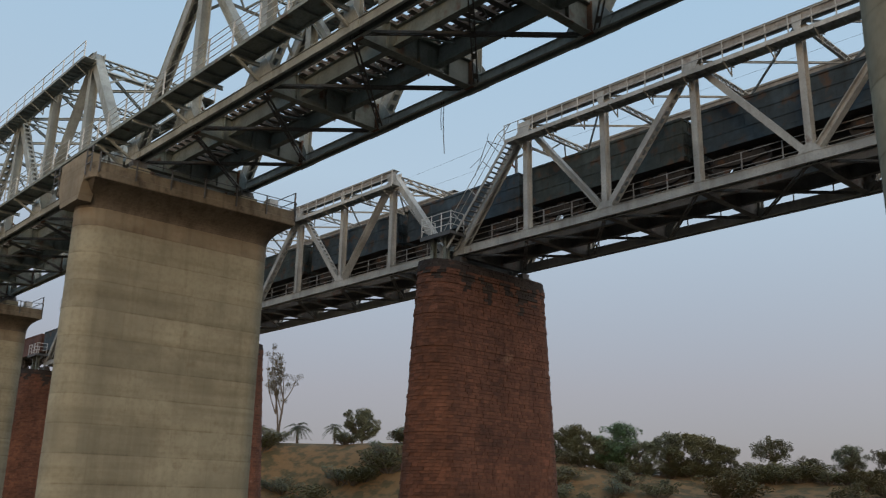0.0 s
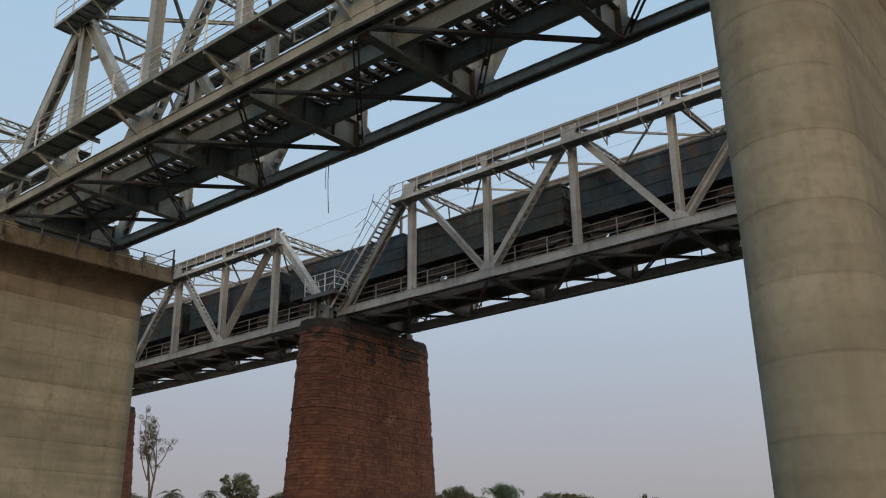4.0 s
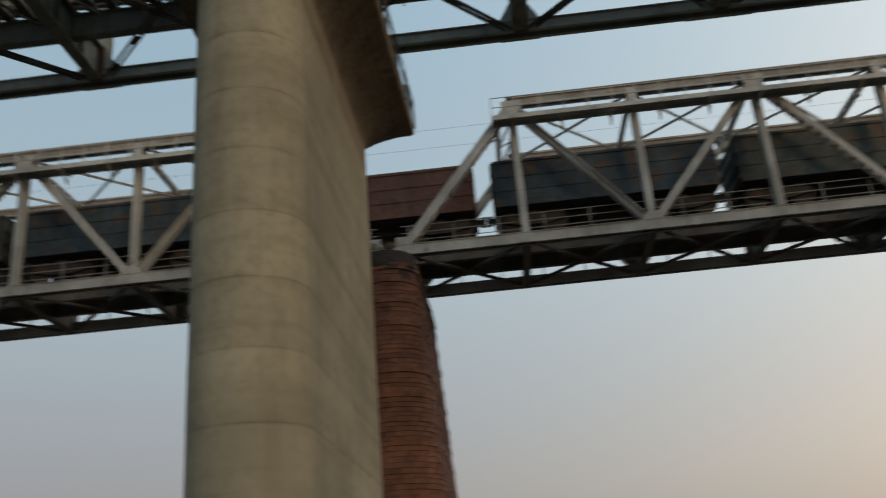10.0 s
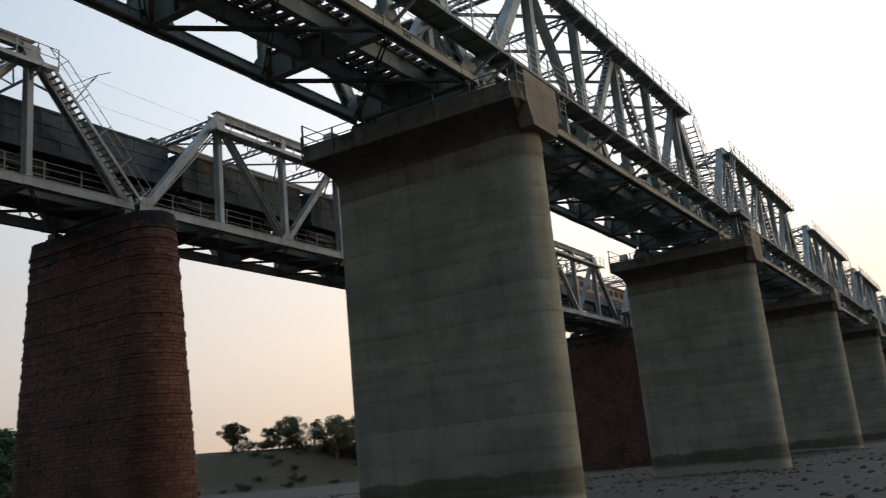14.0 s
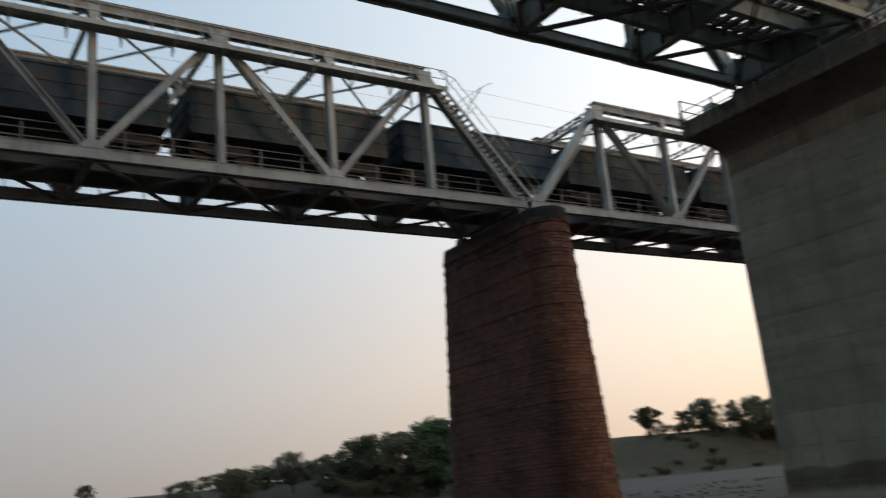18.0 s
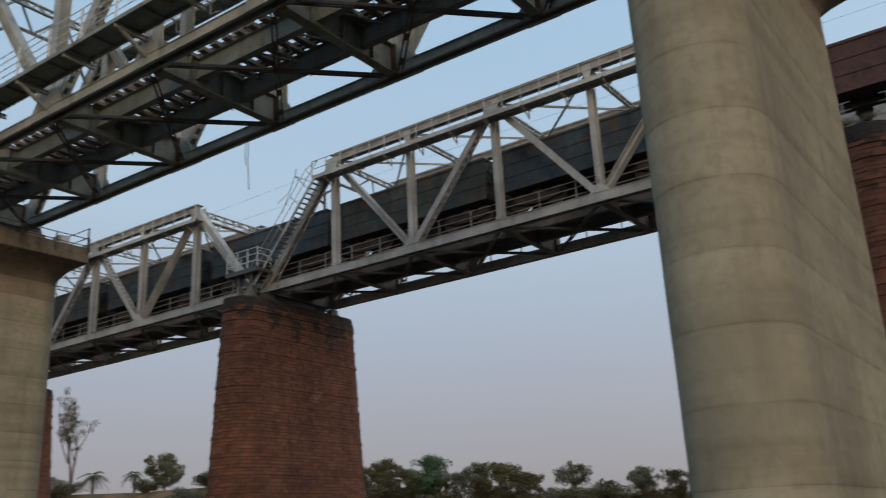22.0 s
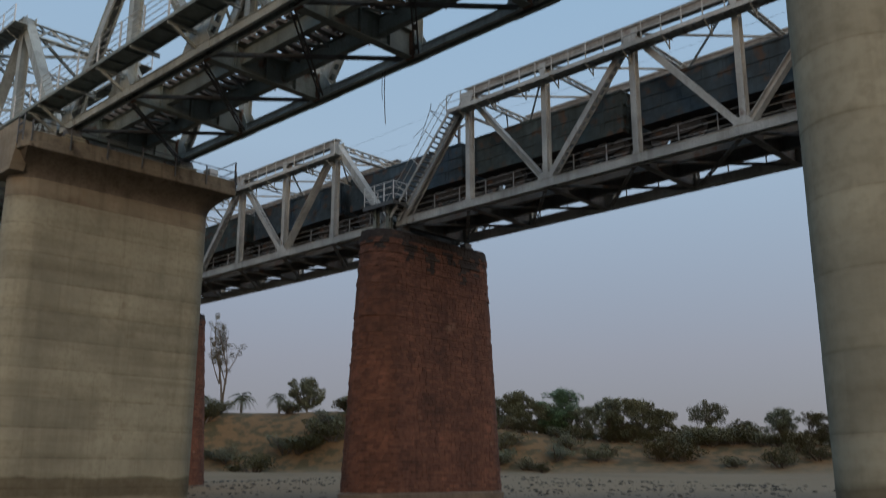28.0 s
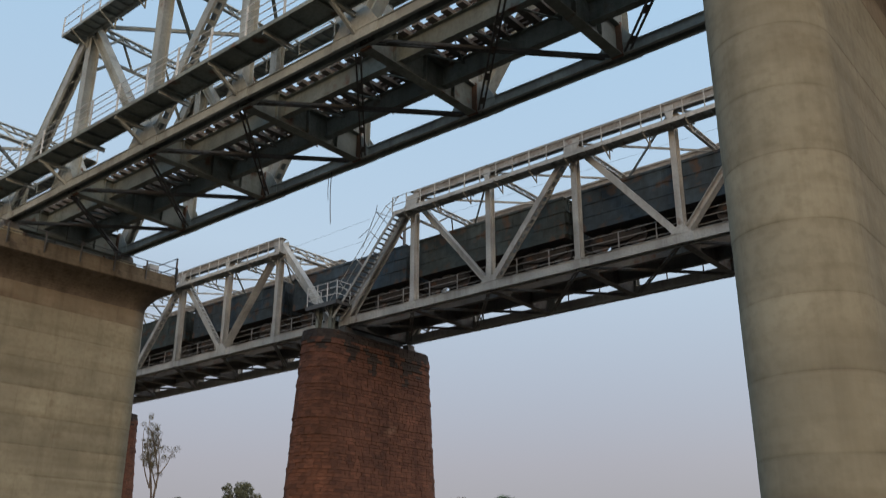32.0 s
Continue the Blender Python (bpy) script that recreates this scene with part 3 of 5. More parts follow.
    for o in (-0.87, 0.87, -0.62, 0.62):
        s = Shape().bar((-0.5, c + o, 1.2), (SPAN + 0.57, c + o, 1.2), 0.13, 0.02).bar((-0.5, c + o, 1.27), (SPAN + 0.57, c + o, 1.27), 0.02, 0.13).bar((-0.5, c + o, 1.335), (SPAN + 0.57, c + o, 1.335), 0.07, 0.04)
        part("rail" if abs(o) > 0.8 else "guard_rail", s, RAIL, span)
    # top struts, sway frames, portals and bracing
    for k in range(1, 6):
        z = TOP - 0.05
        s = Shape()
        for o in (-0.14, 0.14):
            s.bar(node(k, 0.2, z + o), node(k, width - 0.2, z + o), 0.16, 0.045)
        s.lacing(node(k, 0.2, z), node(k, width - 0.2, z), 0.28, 0.1, (0, 0, 1), 0.34)
        for y, q in ((0.2, 1), (width - 0.2, -1)):
            s.bar((k * PANEL, y, z - 0.85), (k * PANEL, y + q * 0.85, z - 0.1), 0.06, 0.06)
        part("top_strut", s, steel, span)
    for k in range(1, 5):
        for a, b in ((0.2, width - 0.2), (width - 0.2, 0.2)):
            w = 0.085 if old else 0.125
            p, q = (k * PANEL + 0.2, a, TOP), ((k + 1) * PANEL - 0.2, b, TOP)
            s = Shape().bar(p, q, w, 0.014, None, (0, -w / 2)).bar(p, q, 0.014, w).bar(p, q, w, 0.014, None, (0, w / 2))
            part("top_bracing", s, steel, span)
    for a, b in ((0, 1), (6, 5)):
        top, low = node(b, 0, TOP), node(a, 0, mid)
        d = (low - top).normalized()
        p1 = top + d * 1.1
        part("portal_strut", Shape().ibar((p1.x, 0.2, p1.z), (p1.x, width - 0.2, p1.z), 0.14, 0.16, d), steel, span)
        for i in range(5):
            ya, yb = 0.2 + (width - 0.4) * i / 5, 0.2 + (width - 0.4) * (i + 1) / 5
            q0, q1 = (top, p1) if i % 2 else (p1, top)
            part("portal_brace", Shape().bar((q0.x, ya, q0.z), (q1.x, yb, q1.z), 0.08, 0.08), steel, span)
        p2 = top + d * 2.2
        for ya, yb in ((0.2, 1.3), (width - 0.2, width - 1.3)):
            part("portal_knee", Shape().bar((p2.x, ya, p2.z), (p1.x, yb, p1.z), 0.1, 0.1), steel, span)
    # rails along the floor
    if old:
        lines = [(0.32, 0.5), (width - 0.32, 0.5)]
    else:
        lines = [(width - 0.45, 1.25)]
    for y, z0 in lines:
        for i in range(17):
            x = 0.3 + i * (SPAN - 0.6) / 16
            q = -1 if y < width / 2 else 1
            part("railing_post", Shape().bar((x, y, z0 - 0.1), (x, y, z0 + 1.1), 0.05, 0.05), DULL_RAILING, span)
            if old and y < 1:
                part("railing_bracket", Shape().bar((x + 0.3, y - q * 0.5, z0 + 0.02), (x + 0.3, y + q * 0.12, z0 + 0.08), 0.1, 0.12), DULL_RAILING, span)
        for h in (0.4, 0.75, 1.08):
            part("handrail", Shape().rod([(0, y, z0 + h), (SPAN, y, z0 + h)], 0.02), DULL_RAILING, span)
    if not old:
        yo, yi, zw = -1.4, -0.5, 1.08
        s = Shape().box(-0.5, SPAN + 0.5, yo, yi, zw, zw + 0.03)
        for yy in (yo, yi):
            s.bar((-0.5, yy, zw - 0.04), (SPAN + 0.5, yy, zw - 0.04), 0.05, 0.14)
        for i in range(27):
            s.bar((i * SPAN / 26, yo, zw - 0.05), (i * SPAN / 26, yi, zw - 0.05), 0.05, 0.07)
        low = part("side_walkway", s, FLOOR_STEEL, span, "dull steel plate walkway on brackets beside the truss")
        for i in range(19):
            x = i * SPAN / 18
            part("railing_post", Shape().bar((x, yo + 0.03, zw), (x, yo + 0.03, zw + 1.15), 0.06, 0.05), RAILING, low)
        for h in (0.3, 0.58, 0.86, 1.13):
            part("handrail", Shape().rod([(-0.5, yo + 0.03, zw + h), (SPAN + 0.5, yo + 0.03, zw + h)], 0.018), RAILING, low)
        for i in range(13):
            x = i * PANEL / 2
            s = Shape().ibar((x, -0.2, zw - 0.16), (x, yo, zw - 0.16), 0.1, 0.14, (1, 0, 0), 0.015)
            if i % 2 == 0:
                s.bar((x, -0.2, 0.3), (x, -1.2, zw - 0.2), 0.1, 0.1)
            part("walkway_bracket", s, steel, low)
    return span


def sleeper_set(span, which, single):
    """Sleepers on the stringers: one by one on the spans overhead, joined on the others."""
    c = (OLD_W if which == "old" else NEW_W) / 2
    key = "one" if single else which
    if key not in joined_sleepers:
        s = Shape()
        for i in range(1 if single else 57):
            x = 0 if single else 0.28 + i * 0.56
            s.box(x - 0.12, x + 0.12, c - 1.35, c + 1.35, 1.05, 1.19)
        joined_sleepers[key] = s.mesh("sleeper", SLEEPER)
    if single:
        for i in range(57):
            part("sleeper", joined_sleepers[key], SLEEPER, span, at=Matrix.Translation((0.28 + i * 0.56, 0, 0)))
    else:
        tagged(part("sleeper_row", joined_sleepers[key], SLEEPER, span), kind="stuff")


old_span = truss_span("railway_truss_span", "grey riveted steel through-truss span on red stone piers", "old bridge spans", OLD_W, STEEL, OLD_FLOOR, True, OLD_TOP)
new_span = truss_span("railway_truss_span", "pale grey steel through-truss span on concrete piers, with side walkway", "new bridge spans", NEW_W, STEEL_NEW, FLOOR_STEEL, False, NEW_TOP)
old_span.matrix_basis = Matrix.Translation((OLD_X, OLD_Y, OLD_Z))
new_span.matrix_basis = Matrix.Translation((NEW_X, NEW_Y, NEW_Z))
spans = {("old", 0): old_span, ("new", 0): new_span}
for i in OLD_SPANS:
    if i:
        spans["old", i] = copy_thing(old_span, Matrix.Translation((OLD_X + i * PITCH, OLD_Y, OLD_Z)))
for i in NEW_SPANS:
    if i:
        spans["new", i] = copy_thing(new_span, Matrix.Translation((NEW_X + i * PITCH, NEW_Y, NEW_Z)))
joined_sleepers = {}
for (which, i), ob in spans.items():
    sleeper_set(ob, which, which == "new" and i in (0, 1))


# ---- ladders up the end posts ----
def end_ladder(sign, TOP, name_group):
    """A steep stair with one handrail on the outer side of an end post; sign 1 climbs towards +x."""
    ob = thing("access_ladder", "grey steel ladder with handrail climbing a sloping end post", "ladder", name_group)
    a, b = Vector((0, -0.75, 0.35)), Vector((sign * (PANEL - 0.6), -0.75, TOP - 1.15))
    for o in (-0.32, 0.32):
        part("stringer", Shape().bar(a + Vector((0, o, 0)), b + Vector((0, o, 0)), 0.05, 0.15, (0, 1, 0)), STEEL, ob)
    n = 22
    for i in range(1, n):
        p = a.lerp(b, i / n)
        part("tread", Shape().box(p.x - 0.09, p.x + 0.09, p.y - 0.3, p.y + 0.3, p.z - 0.012, p.z + 0.014), DULL_RAILING, ob)
    up = Vector((-sign * 0.72, 0, 0.7))
    o = -0.34
    for h in (0.5, 0.95):
        part("handrail", Shape().rod([a + Vector((0, o, 0)) + up * h, b + Vector((0, o, 0)) + up * h, b + Vector((sign * 0.3, o, 1.0))], 0.02), STEEL, ob)
    for i in range(0, 5):
        p = a.lerp(b, i / 4) + Vector((0, o, 0))
        part("railing_post", Shape().bar(p, p + up * 0.97, 0.04, 0.04), STEEL, ob)
    return ob


def inner_ladder(sign, TOP):
    """A narrow rung ladder hung under an end post, inside the truss."""
    ob = thing("access_ladder", "narrow grey steel rung ladder hung under a sloping end post", "ladder", "old bridge ladders")
    a, b = Vector((sign * 0.75, 0.42, 0.6)), Vector((sign * (PANEL + 0.35), 0.42, TOP - 0.6))
    for o in (-0.2, 0.2):
        part("stringer", Shape().bar(a + Vector((0, o, 0)), b + Vector((0, o, 0)), 0.035, 0.08, (0, 1, 0)), STEEL, ob)
    for i in range(1, 24):
        p = a.lerp(b, i / 24)
        part("rung", Shape().rod([p - Vector((0, 0.2, 0)), p + Vector((0, 0.2, 0))], 0.018, 5), STEEL, ob)
    return ob


OLD_LADDERS = [(0, 1, False), (1, -1, False), (-1, -1, True), (2, 1, True), (4, 1, False)]      # span, climbing side, inside the truss
NEW_LADDERS = [(i, 1 if i % 2 else -1, False) for i in NEW_SPANS]
for rows, x0, y0, z0, top, grp in ((OLD_LADDERS, OLD_X, OLD_Y, OLD_Z, OLD_TOP, "old bridge ladders"), (NEW_LADDERS, NEW_X, NEW_Y, NEW_Z, NEW_TOP, "new bridge ladders")):
    masters = {}
    for i, sgn, inside in rows:
        m = Matrix.Translation((x0 + i * PITCH + (0 if sgn == 1 else SPAN), y0, z0))
        if (sgn, inside) in masters:
            ob = copy_thing(masters[sgn, inside], m)
        else:
            ob = masters[sgn, inside] = inner_ladder(sgn, top) if inside else end_ladder(sgn, top, grp)
            ob.matrix_basis = m
        if rows is OLD_LADDERS and i in (0, 1):
            copy_thing(ob, Matrix.Translation((0, OLD_W + 1.5, 0)) @ m)


# ---- piers ----
def stadium(xc, y0, y1, r, z, n=12, flat=1.0):
    """Outline of a pier: straight sides and round ends (centres at y0 and y1)."""
    pts = []
    for k in range(n + 1):
        a = math.pi + math.pi * k / n
        pts.append((xc + r * math.cos(a), y0 + r * flat * math.sin(a), z))
    for k in range(n + 1):
        a = math.pi * k / n
        pts.append((xc + r * math.cos(a), y1 + r * flat * math.sin(a), z))
    return pts


NEW_PIER = (13.93, 21.05)
CAP_LOW, CAP_TOP = 14.26, 14.98
HAUNCH, LIFT = 13.35, 1.158


def cap_outline(z, grow):
    """The pier's outline grown towards the cap's blunt rectangle (grow 0 to 1)."""
    pts = []
    for px, py, _ in stadium(0, *NEW_PIER, 1.01, z, 36):
        yc = NEW_PIER[0] if py < 17.4 else NEW_PIER[1]
        cx, cy = px / 1.01, (py - yc) / 1.01
        m = max(abs(cx), abs(cy), 1e-6)
        reach = 12.78 if yc < 17 else 22.26
        edge = 2.06 if yc < 17 else 2.2
        pts.append((px + (cx / m * edge - px) * grow, py + (yc + abs(cy) / m * (reach - yc) - py) * grow, z))
    return pts


def concrete_pier(x):
    pier = thing("concrete_pier", "pale weathered concrete pier with rounded ends and a wide stained cap", "bridge pier", "concrete piers")
    levels = [-0.6] + [1.01 + LIFT * i for i in range(11)] + [HAUNCH]
    for i, (a, b) in enumerate(zip(levels, levels[1:])):
        r = 1.01 + 0.0012 * ((i * 7) % 5 - 2)
        rings = [stadium(0, *NEW_PIER, r - 0.0012, a, 36), stadium(0, *NEW_PIER, r, a + 0.01, 36), stadium(0, *NEW_PIER, r, b - 0.01, 36), stadium(0, *NEW_PIER, r - 0.0012, b, 36)]
        part("concrete_lift", Shape().loft(rings), STAINED if a > 12.2 else CONCRETE, pier, "silt-washed base under a dark flood mark" if b < 1.2 else "")
    part("haunch", Shape().loft([cap_outline(HAUNCH + (CAP_LOW - HAUNCH) * k / 10, (k / 10) ** 2.1) for k in range(11)]), CAP_CONCRETE, pier, "sooty curved haunch under the cap, with shade painted in")
    slab = Shape()
    prof = [(-2.04, 12.85), (-1.7, 12.62), (1.7, 12.62), (2.04, 12.85), (2.27, 22.3), (2.22, 22.36), (-2.22, 22.36), (-2.27, 22.3)]
    ring = lambda z, o: [(px * (1 - o / 2.2), py + (o if py < 17 else -o), z) for px, py in prof]
    slab.loft([ring(CAP_LOW, 0.03), ring(CAP_LOW + 0.04, 0), ring(CAP_LOW + 0.3, 0), ring(CAP_LOW + 0.33, 0.035), ring(CAP_TOP - 0.03, 0.035), ring(CAP_TOP, 0.06)])
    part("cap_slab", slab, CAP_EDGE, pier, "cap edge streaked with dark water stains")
    nib = [(-1.35, 14.35), (-0.95, 13.5), (0.95, 13.5), (1.35, 14.35), (1.35, CAP_TOP + 0.55), (-1.35, CAP_TOP + 0.55)]
    part("end_block", Shape().loft([[(px, 12.58, pz) for px, pz in nib], [(px, 13.15, pz) for px, pz in nib]]), STAINED, pier, "pale end block of the cap")
    for s in (-1, 1):
        for y in (NEW_Y, NEW_Y + NEW_W):
            part("bearing_pedestal", Shape().box(s * 0.6 - 0.42, s * 0.6 + 0.42, y - 0.42, y + 0.42, CAP_TOP, NEW_Z - 0.32), CONCRETE, pier)
            part("bearing", Shape().box(s * 0.6 - 0.32, s * 0.6 + 0.32, y - 0.3, y + 0.3, NEW_Z - 0.32, NEW_Z - 0.16).box(s * 0.6 - 0.2, s * 0.6 + 0.2, y - 0.32, y + 0.32, NEW_Z - 0.16, NEW_Z + 0.02), DARK_STEEL, pier)
        edge_x = lambda y: s * (2.06 + 0.23 * (y - 12.85) / 9.45)
        for i in range(7):
            y = 12.9 + i * 9.4 / 6
            part("railing_post", Shape().bar((edge_x(y), y, CAP_LOW + 0.22), (edge_x(y), y, CAP_TOP + 0.42), 0.055, 0.055), DARK_STEEL, pier)
        for h in (0.05, 0.4):
            part("handrail", Shape().rod([(edge_x(12.9), 12.9, CAP_TOP + h), (edge_x(22.3), 22.3, CAP_TOP + h)], 0.02), DARK_STEEL, pier)
        gate = Shape()
        for gx in (1.5, 2.06):
            gate.bar((s * gx, 12.56, CAP_TOP - 0.55), (s * gx, 12.56, CAP_TOP + 0.6), 0.05, 0.05)
        for h in (-0.1, 0.25, 0.6):
            gate.bar((s * 1.5, 12.56, CAP_TOP + h - 0.03), (s * 2.06, 12.56, CAP_TOP + h - 0.03), 0.05, 0.05)
        part("end_gate", gate, DARK_STEEL, pier, "dark railing frame at the end of the cap")
        part("cap_block", Shape().box(s * 1.2 - 0.3, s * 1.2 + 0.3, 21.35, 21.8, CAP_TOP, CAP_TOP + 0.6), RAILING, pier, "whitewashed block")
    for h in (0.5, 0.93):
        part("handrail", Shape().rod([(-2.2, 22.3, CAP_TOP + h), (2.2, 22.3, CAP_TOP + h)], 0.022), DARK_STEEL, pier)
    for s in (-1, 1):
        part("railing_post", Shape().bar((s * 2.2, 22.3, CAP_TOP - 0.1), (s * 2.2, 22.3, CAP_TOP + 0.95), 0.06, 0.06), DARK_STEEL, pier)
    pier.matrix_basis = Matrix.Translation((x, 0, 0))
    return pier


first = concrete_pier(NEW_PIER_X)
for i in list(NEW_SPANS) + [NEW_SPANS[-1] + 1]:
    if i:
        copy_thing(first, Matrix.Translation((NEW_PIER_X + i * PITCH, 0, 0)))

OLD_PIER = (33.88, 41.26)
STONE_TOP = 15.15
COURSE = 0.175


def stone_pier(singles):
    pier = thing("stone_pier", "tall red sandstone masonry pier with battered sides and round ends", "bridge pier", "stone piers")
    rng = random.Random(5)
    radius = lambda z: 1.16 + 0.056 * (STONE_TOP - z)
    core = [stadium(0, *OLD_PIER, radius(z) - 0.05, z) for z in (-1.2, STONE_TOP - 0.1)]
    part("core", Shape().loft(core), MORTAR, pier)
    z, row, count = -1.0, 0, 0
    stones = Shape()
    def ring_point(s, r, z):
        """The point s metres along the outline."""
        straight, arc = OLD_PIER[1] - OLD_PIER[0], math.pi * r
        s %= 2 * (straight + arc)
        if s < straight:
            return Vector((r, OLD_PIER[0] + s, z)), Vector((1, 0, 0))
        s -= straight
        if s < arc:
            a = s / r
            return Vector((r * math.cos(a), OLD_PIER[1] + r * math.sin(a), z)), Vector((math.cos(a), math.sin(a), 0))
        s -= arc
        if s < straight:
            return Vector((-r, OLD_PIER[1] - s, z)), Vector((-1, 0, 0))
        s -= straight
        a = math.pi + s / r
        return Vector((r * math.cos(a), OLD_PIER[0] + r * math.sin(a), z)), Vector((math.cos(a), math.sin(a), 0))
    sooty = Shape()
    ledge = 0
    while z < STONE_TOP - 0.1:
        h = min(COURSE * rng.uniform(0.85, 1.2), STONE_TOP - z)
        r = radius(z)
        total = 2 * (OLD_PIER[1] - OLD_PIER[0]) + 2 * math.pi * r
        s = rng.uniform(0, 0.5)
        end = s + total
        top = STONE_TOP - z
        ledge += top < 1.0
        proud = 0.085 if ledge in (1, 2) else 0.03 * rng.random() + (0.035 if row % 5 == 0 else 0)
        while s < end - 0.1:
            w = min(rng.uniform(0.26, 0.58), end - s)
            if end - s - w < 0.25:
                w = end - s
            o = rng.uniform(0.0, 0.03) + proud
            if rng.random() < 0.02:
                o -= 0.035
            pts = []
            for ss, zz in ((s + 0.003, z + 0.0045), (s + w - 0.003, z + 0.0045), (s + w - 0.003, z + h - 0.0045), (s + 0.003, z + h - 0.0045)):
                p, nrm = ring_point(ss, radius(zz), zz)
                pts.append((p, nrm))
            back = [p - nrm * 0.08 for p, nrm in pts]
            mid = sum((p for p, _ in pts), Vector()) / 4
            front = [p.lerp(mid, 0.05) + nrm * o for p, nrm in pts]
            edge = [p + nrm * (o - 0.01) for p, nrm in pts]
            own = singles and 8.0 < z < 11.8 and mid.x > 0.4 and count < 300
            count += bool(own)
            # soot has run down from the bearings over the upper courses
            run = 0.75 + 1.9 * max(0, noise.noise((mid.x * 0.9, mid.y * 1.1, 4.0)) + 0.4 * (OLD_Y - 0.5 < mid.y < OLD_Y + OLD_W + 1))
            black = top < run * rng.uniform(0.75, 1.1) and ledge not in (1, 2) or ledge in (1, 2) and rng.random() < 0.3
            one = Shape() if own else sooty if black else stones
            one.add(back + edge + front, [(0, 1, 5, 4), (1, 2, 6, 5), (2, 3, 7, 6), (3, 0, 4, 7), (4, 5, 9, 8), (5, 6, 10, 9), (6, 7, 11, 10), (7, 4, 8, 11), (8, 9, 10, 11)])
            if own:
                part("stone", one, STONE, pier)
            s += w
        z += h
        row += 1
    tagged(part("masonry", stones, STONE, pier), kind="stuff")
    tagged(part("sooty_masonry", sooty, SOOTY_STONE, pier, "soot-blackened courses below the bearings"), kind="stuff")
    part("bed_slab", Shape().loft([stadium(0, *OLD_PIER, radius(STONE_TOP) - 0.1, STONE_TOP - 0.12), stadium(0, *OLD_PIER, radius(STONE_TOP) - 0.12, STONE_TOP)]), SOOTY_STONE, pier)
    for s in (-1, 1):
        for y in (OLD_Y, OLD_Y + OLD_W):
            part("bearing", Shape().box(s * 0.54 - 0.3, s * 0.54 + 0.3, y - 0.35, y + 0.35, STONE_TOP, STONE_TOP + 0.2).box(s * 0.54 - 0.22, s * 0.54 + 0.22, y - 0.3, y + 0.3, STONE_TOP + 0.2, OLD_Z - 0.025), DARK_STEEL, pier)
    return pier


at_pier = lambda i: Matrix.Translation((OLD_X - 0.54 + i * PITCH, 0, 0))
stone_pier(True).matrix_basis = at_pier(0)
stone = stone_pier(False)
stone.matrix_basis = at_pier(1)
for i in list(OLD_SPANS) + [OLD_SPANS[-1] + 1]:
    if i not in (0, 1):
        copy_thing(stone, at_pier(i))


FOOT_TOP = 0.6


def footing():
    """A low plastered apron round the foot of a stone pier."""
    ob = part("pier_footing", Shape().loft([stadium(0, *OLD_PIER, 2.2, -1.4), stadium(0, *OLD_PIER, 2.14, FOOT_TOP - 0.12), stadium(0, *OLD_PIER, 1.96, FOOT_TOP)]), PLINTH)
    return tagged(ob, "pale plastered footing round a stone pier", "pier footing", "pier footings")


foot = footing()
foot.matrix_basis = at_pier(0)
copy_thing(foot, at_pier(-1))


# ---- the goods train on the old bridge ----
WAGON_BLUE = material("blue_wagon_paint", (0.036, 0.056, 0.07), 0.7, 0, tint=(0.03, 0.04, 0.05), coarse=0.7, fine=4, spread=0.5, stain=(0.08, 0.05, 0.035), stain_at=0.56, streak=0.75)
WAGON_GREY = material("grey_wagon_paint", (0.05, 0.066, 0.062), 0.7, 0, tint=(0.04, 0.046, 0.045), coarse=0.7, fine=4, spread=0.5, stain=(0.09, 0.055, 0.035), stain_at=0.55, streak=0.75)
WAGON_BROWN = material("brown_wagon_paint", (0.1, 0.042, 0.03), 0.75, 0, tint=(0.05, 0.03, 0.025), coarse=0.5, fine=5, stain=(0.05, 0.03, 0.02), stain_at=0.58, streak=0.5)
BOGIE = material("grimy_bogie_steel", (0.05, 0.044, 0.04), 0.8, 0.2, stain=RUST)
LOCO_RED = material("faded_red_paint", (0.22, 0.06, 0.035), 0.55, 0, tint=(0.14, 0.05, 0.03), coarse=0.7, fine=6, streak=0.4)
LOCO_CREAM = material("faded_cream_paint", (0.5, 0.42, 0.3), 0.55, 0, coarse=0.7, fine=6, streak=0.4)
LOCO_BLUE = material("faded_blue_paint", (0.05, 0.08, 0.12), 0.55, 0, coarse=0.7, fine=6, streak=0.4)
LOUVRE = material("dark_louvre", (0.02, 0.02, 0.022), 0.5, 0.1)
GLASS = material("dark_glass", (0.015, 0.018, 0.02), 0.08, 0, bump=0)
RAIL_Z, AXIS_Y = OLD_Z + 1.355, OLD_Y + OLD_W / 2


def wheel_shape(r=0.5):
    s = Shape()
    ring = lambda rr, y: [(rr * math.cos(2 * math.pi * k / 16), y, rr * math.sin(2 * math.pi * k / 16)) for k in range(16)]
    return s.loft([ring(r - 0.06, -0.07), ring(r, -0.06), ring(r, 0.04), ring(r + 0.03, 0.045), ring(r + 0.03, 0.07), ring(r - 0.06, 0.07)])


WHEEL = wheel_shape().mesh("wheel", BOGIE)


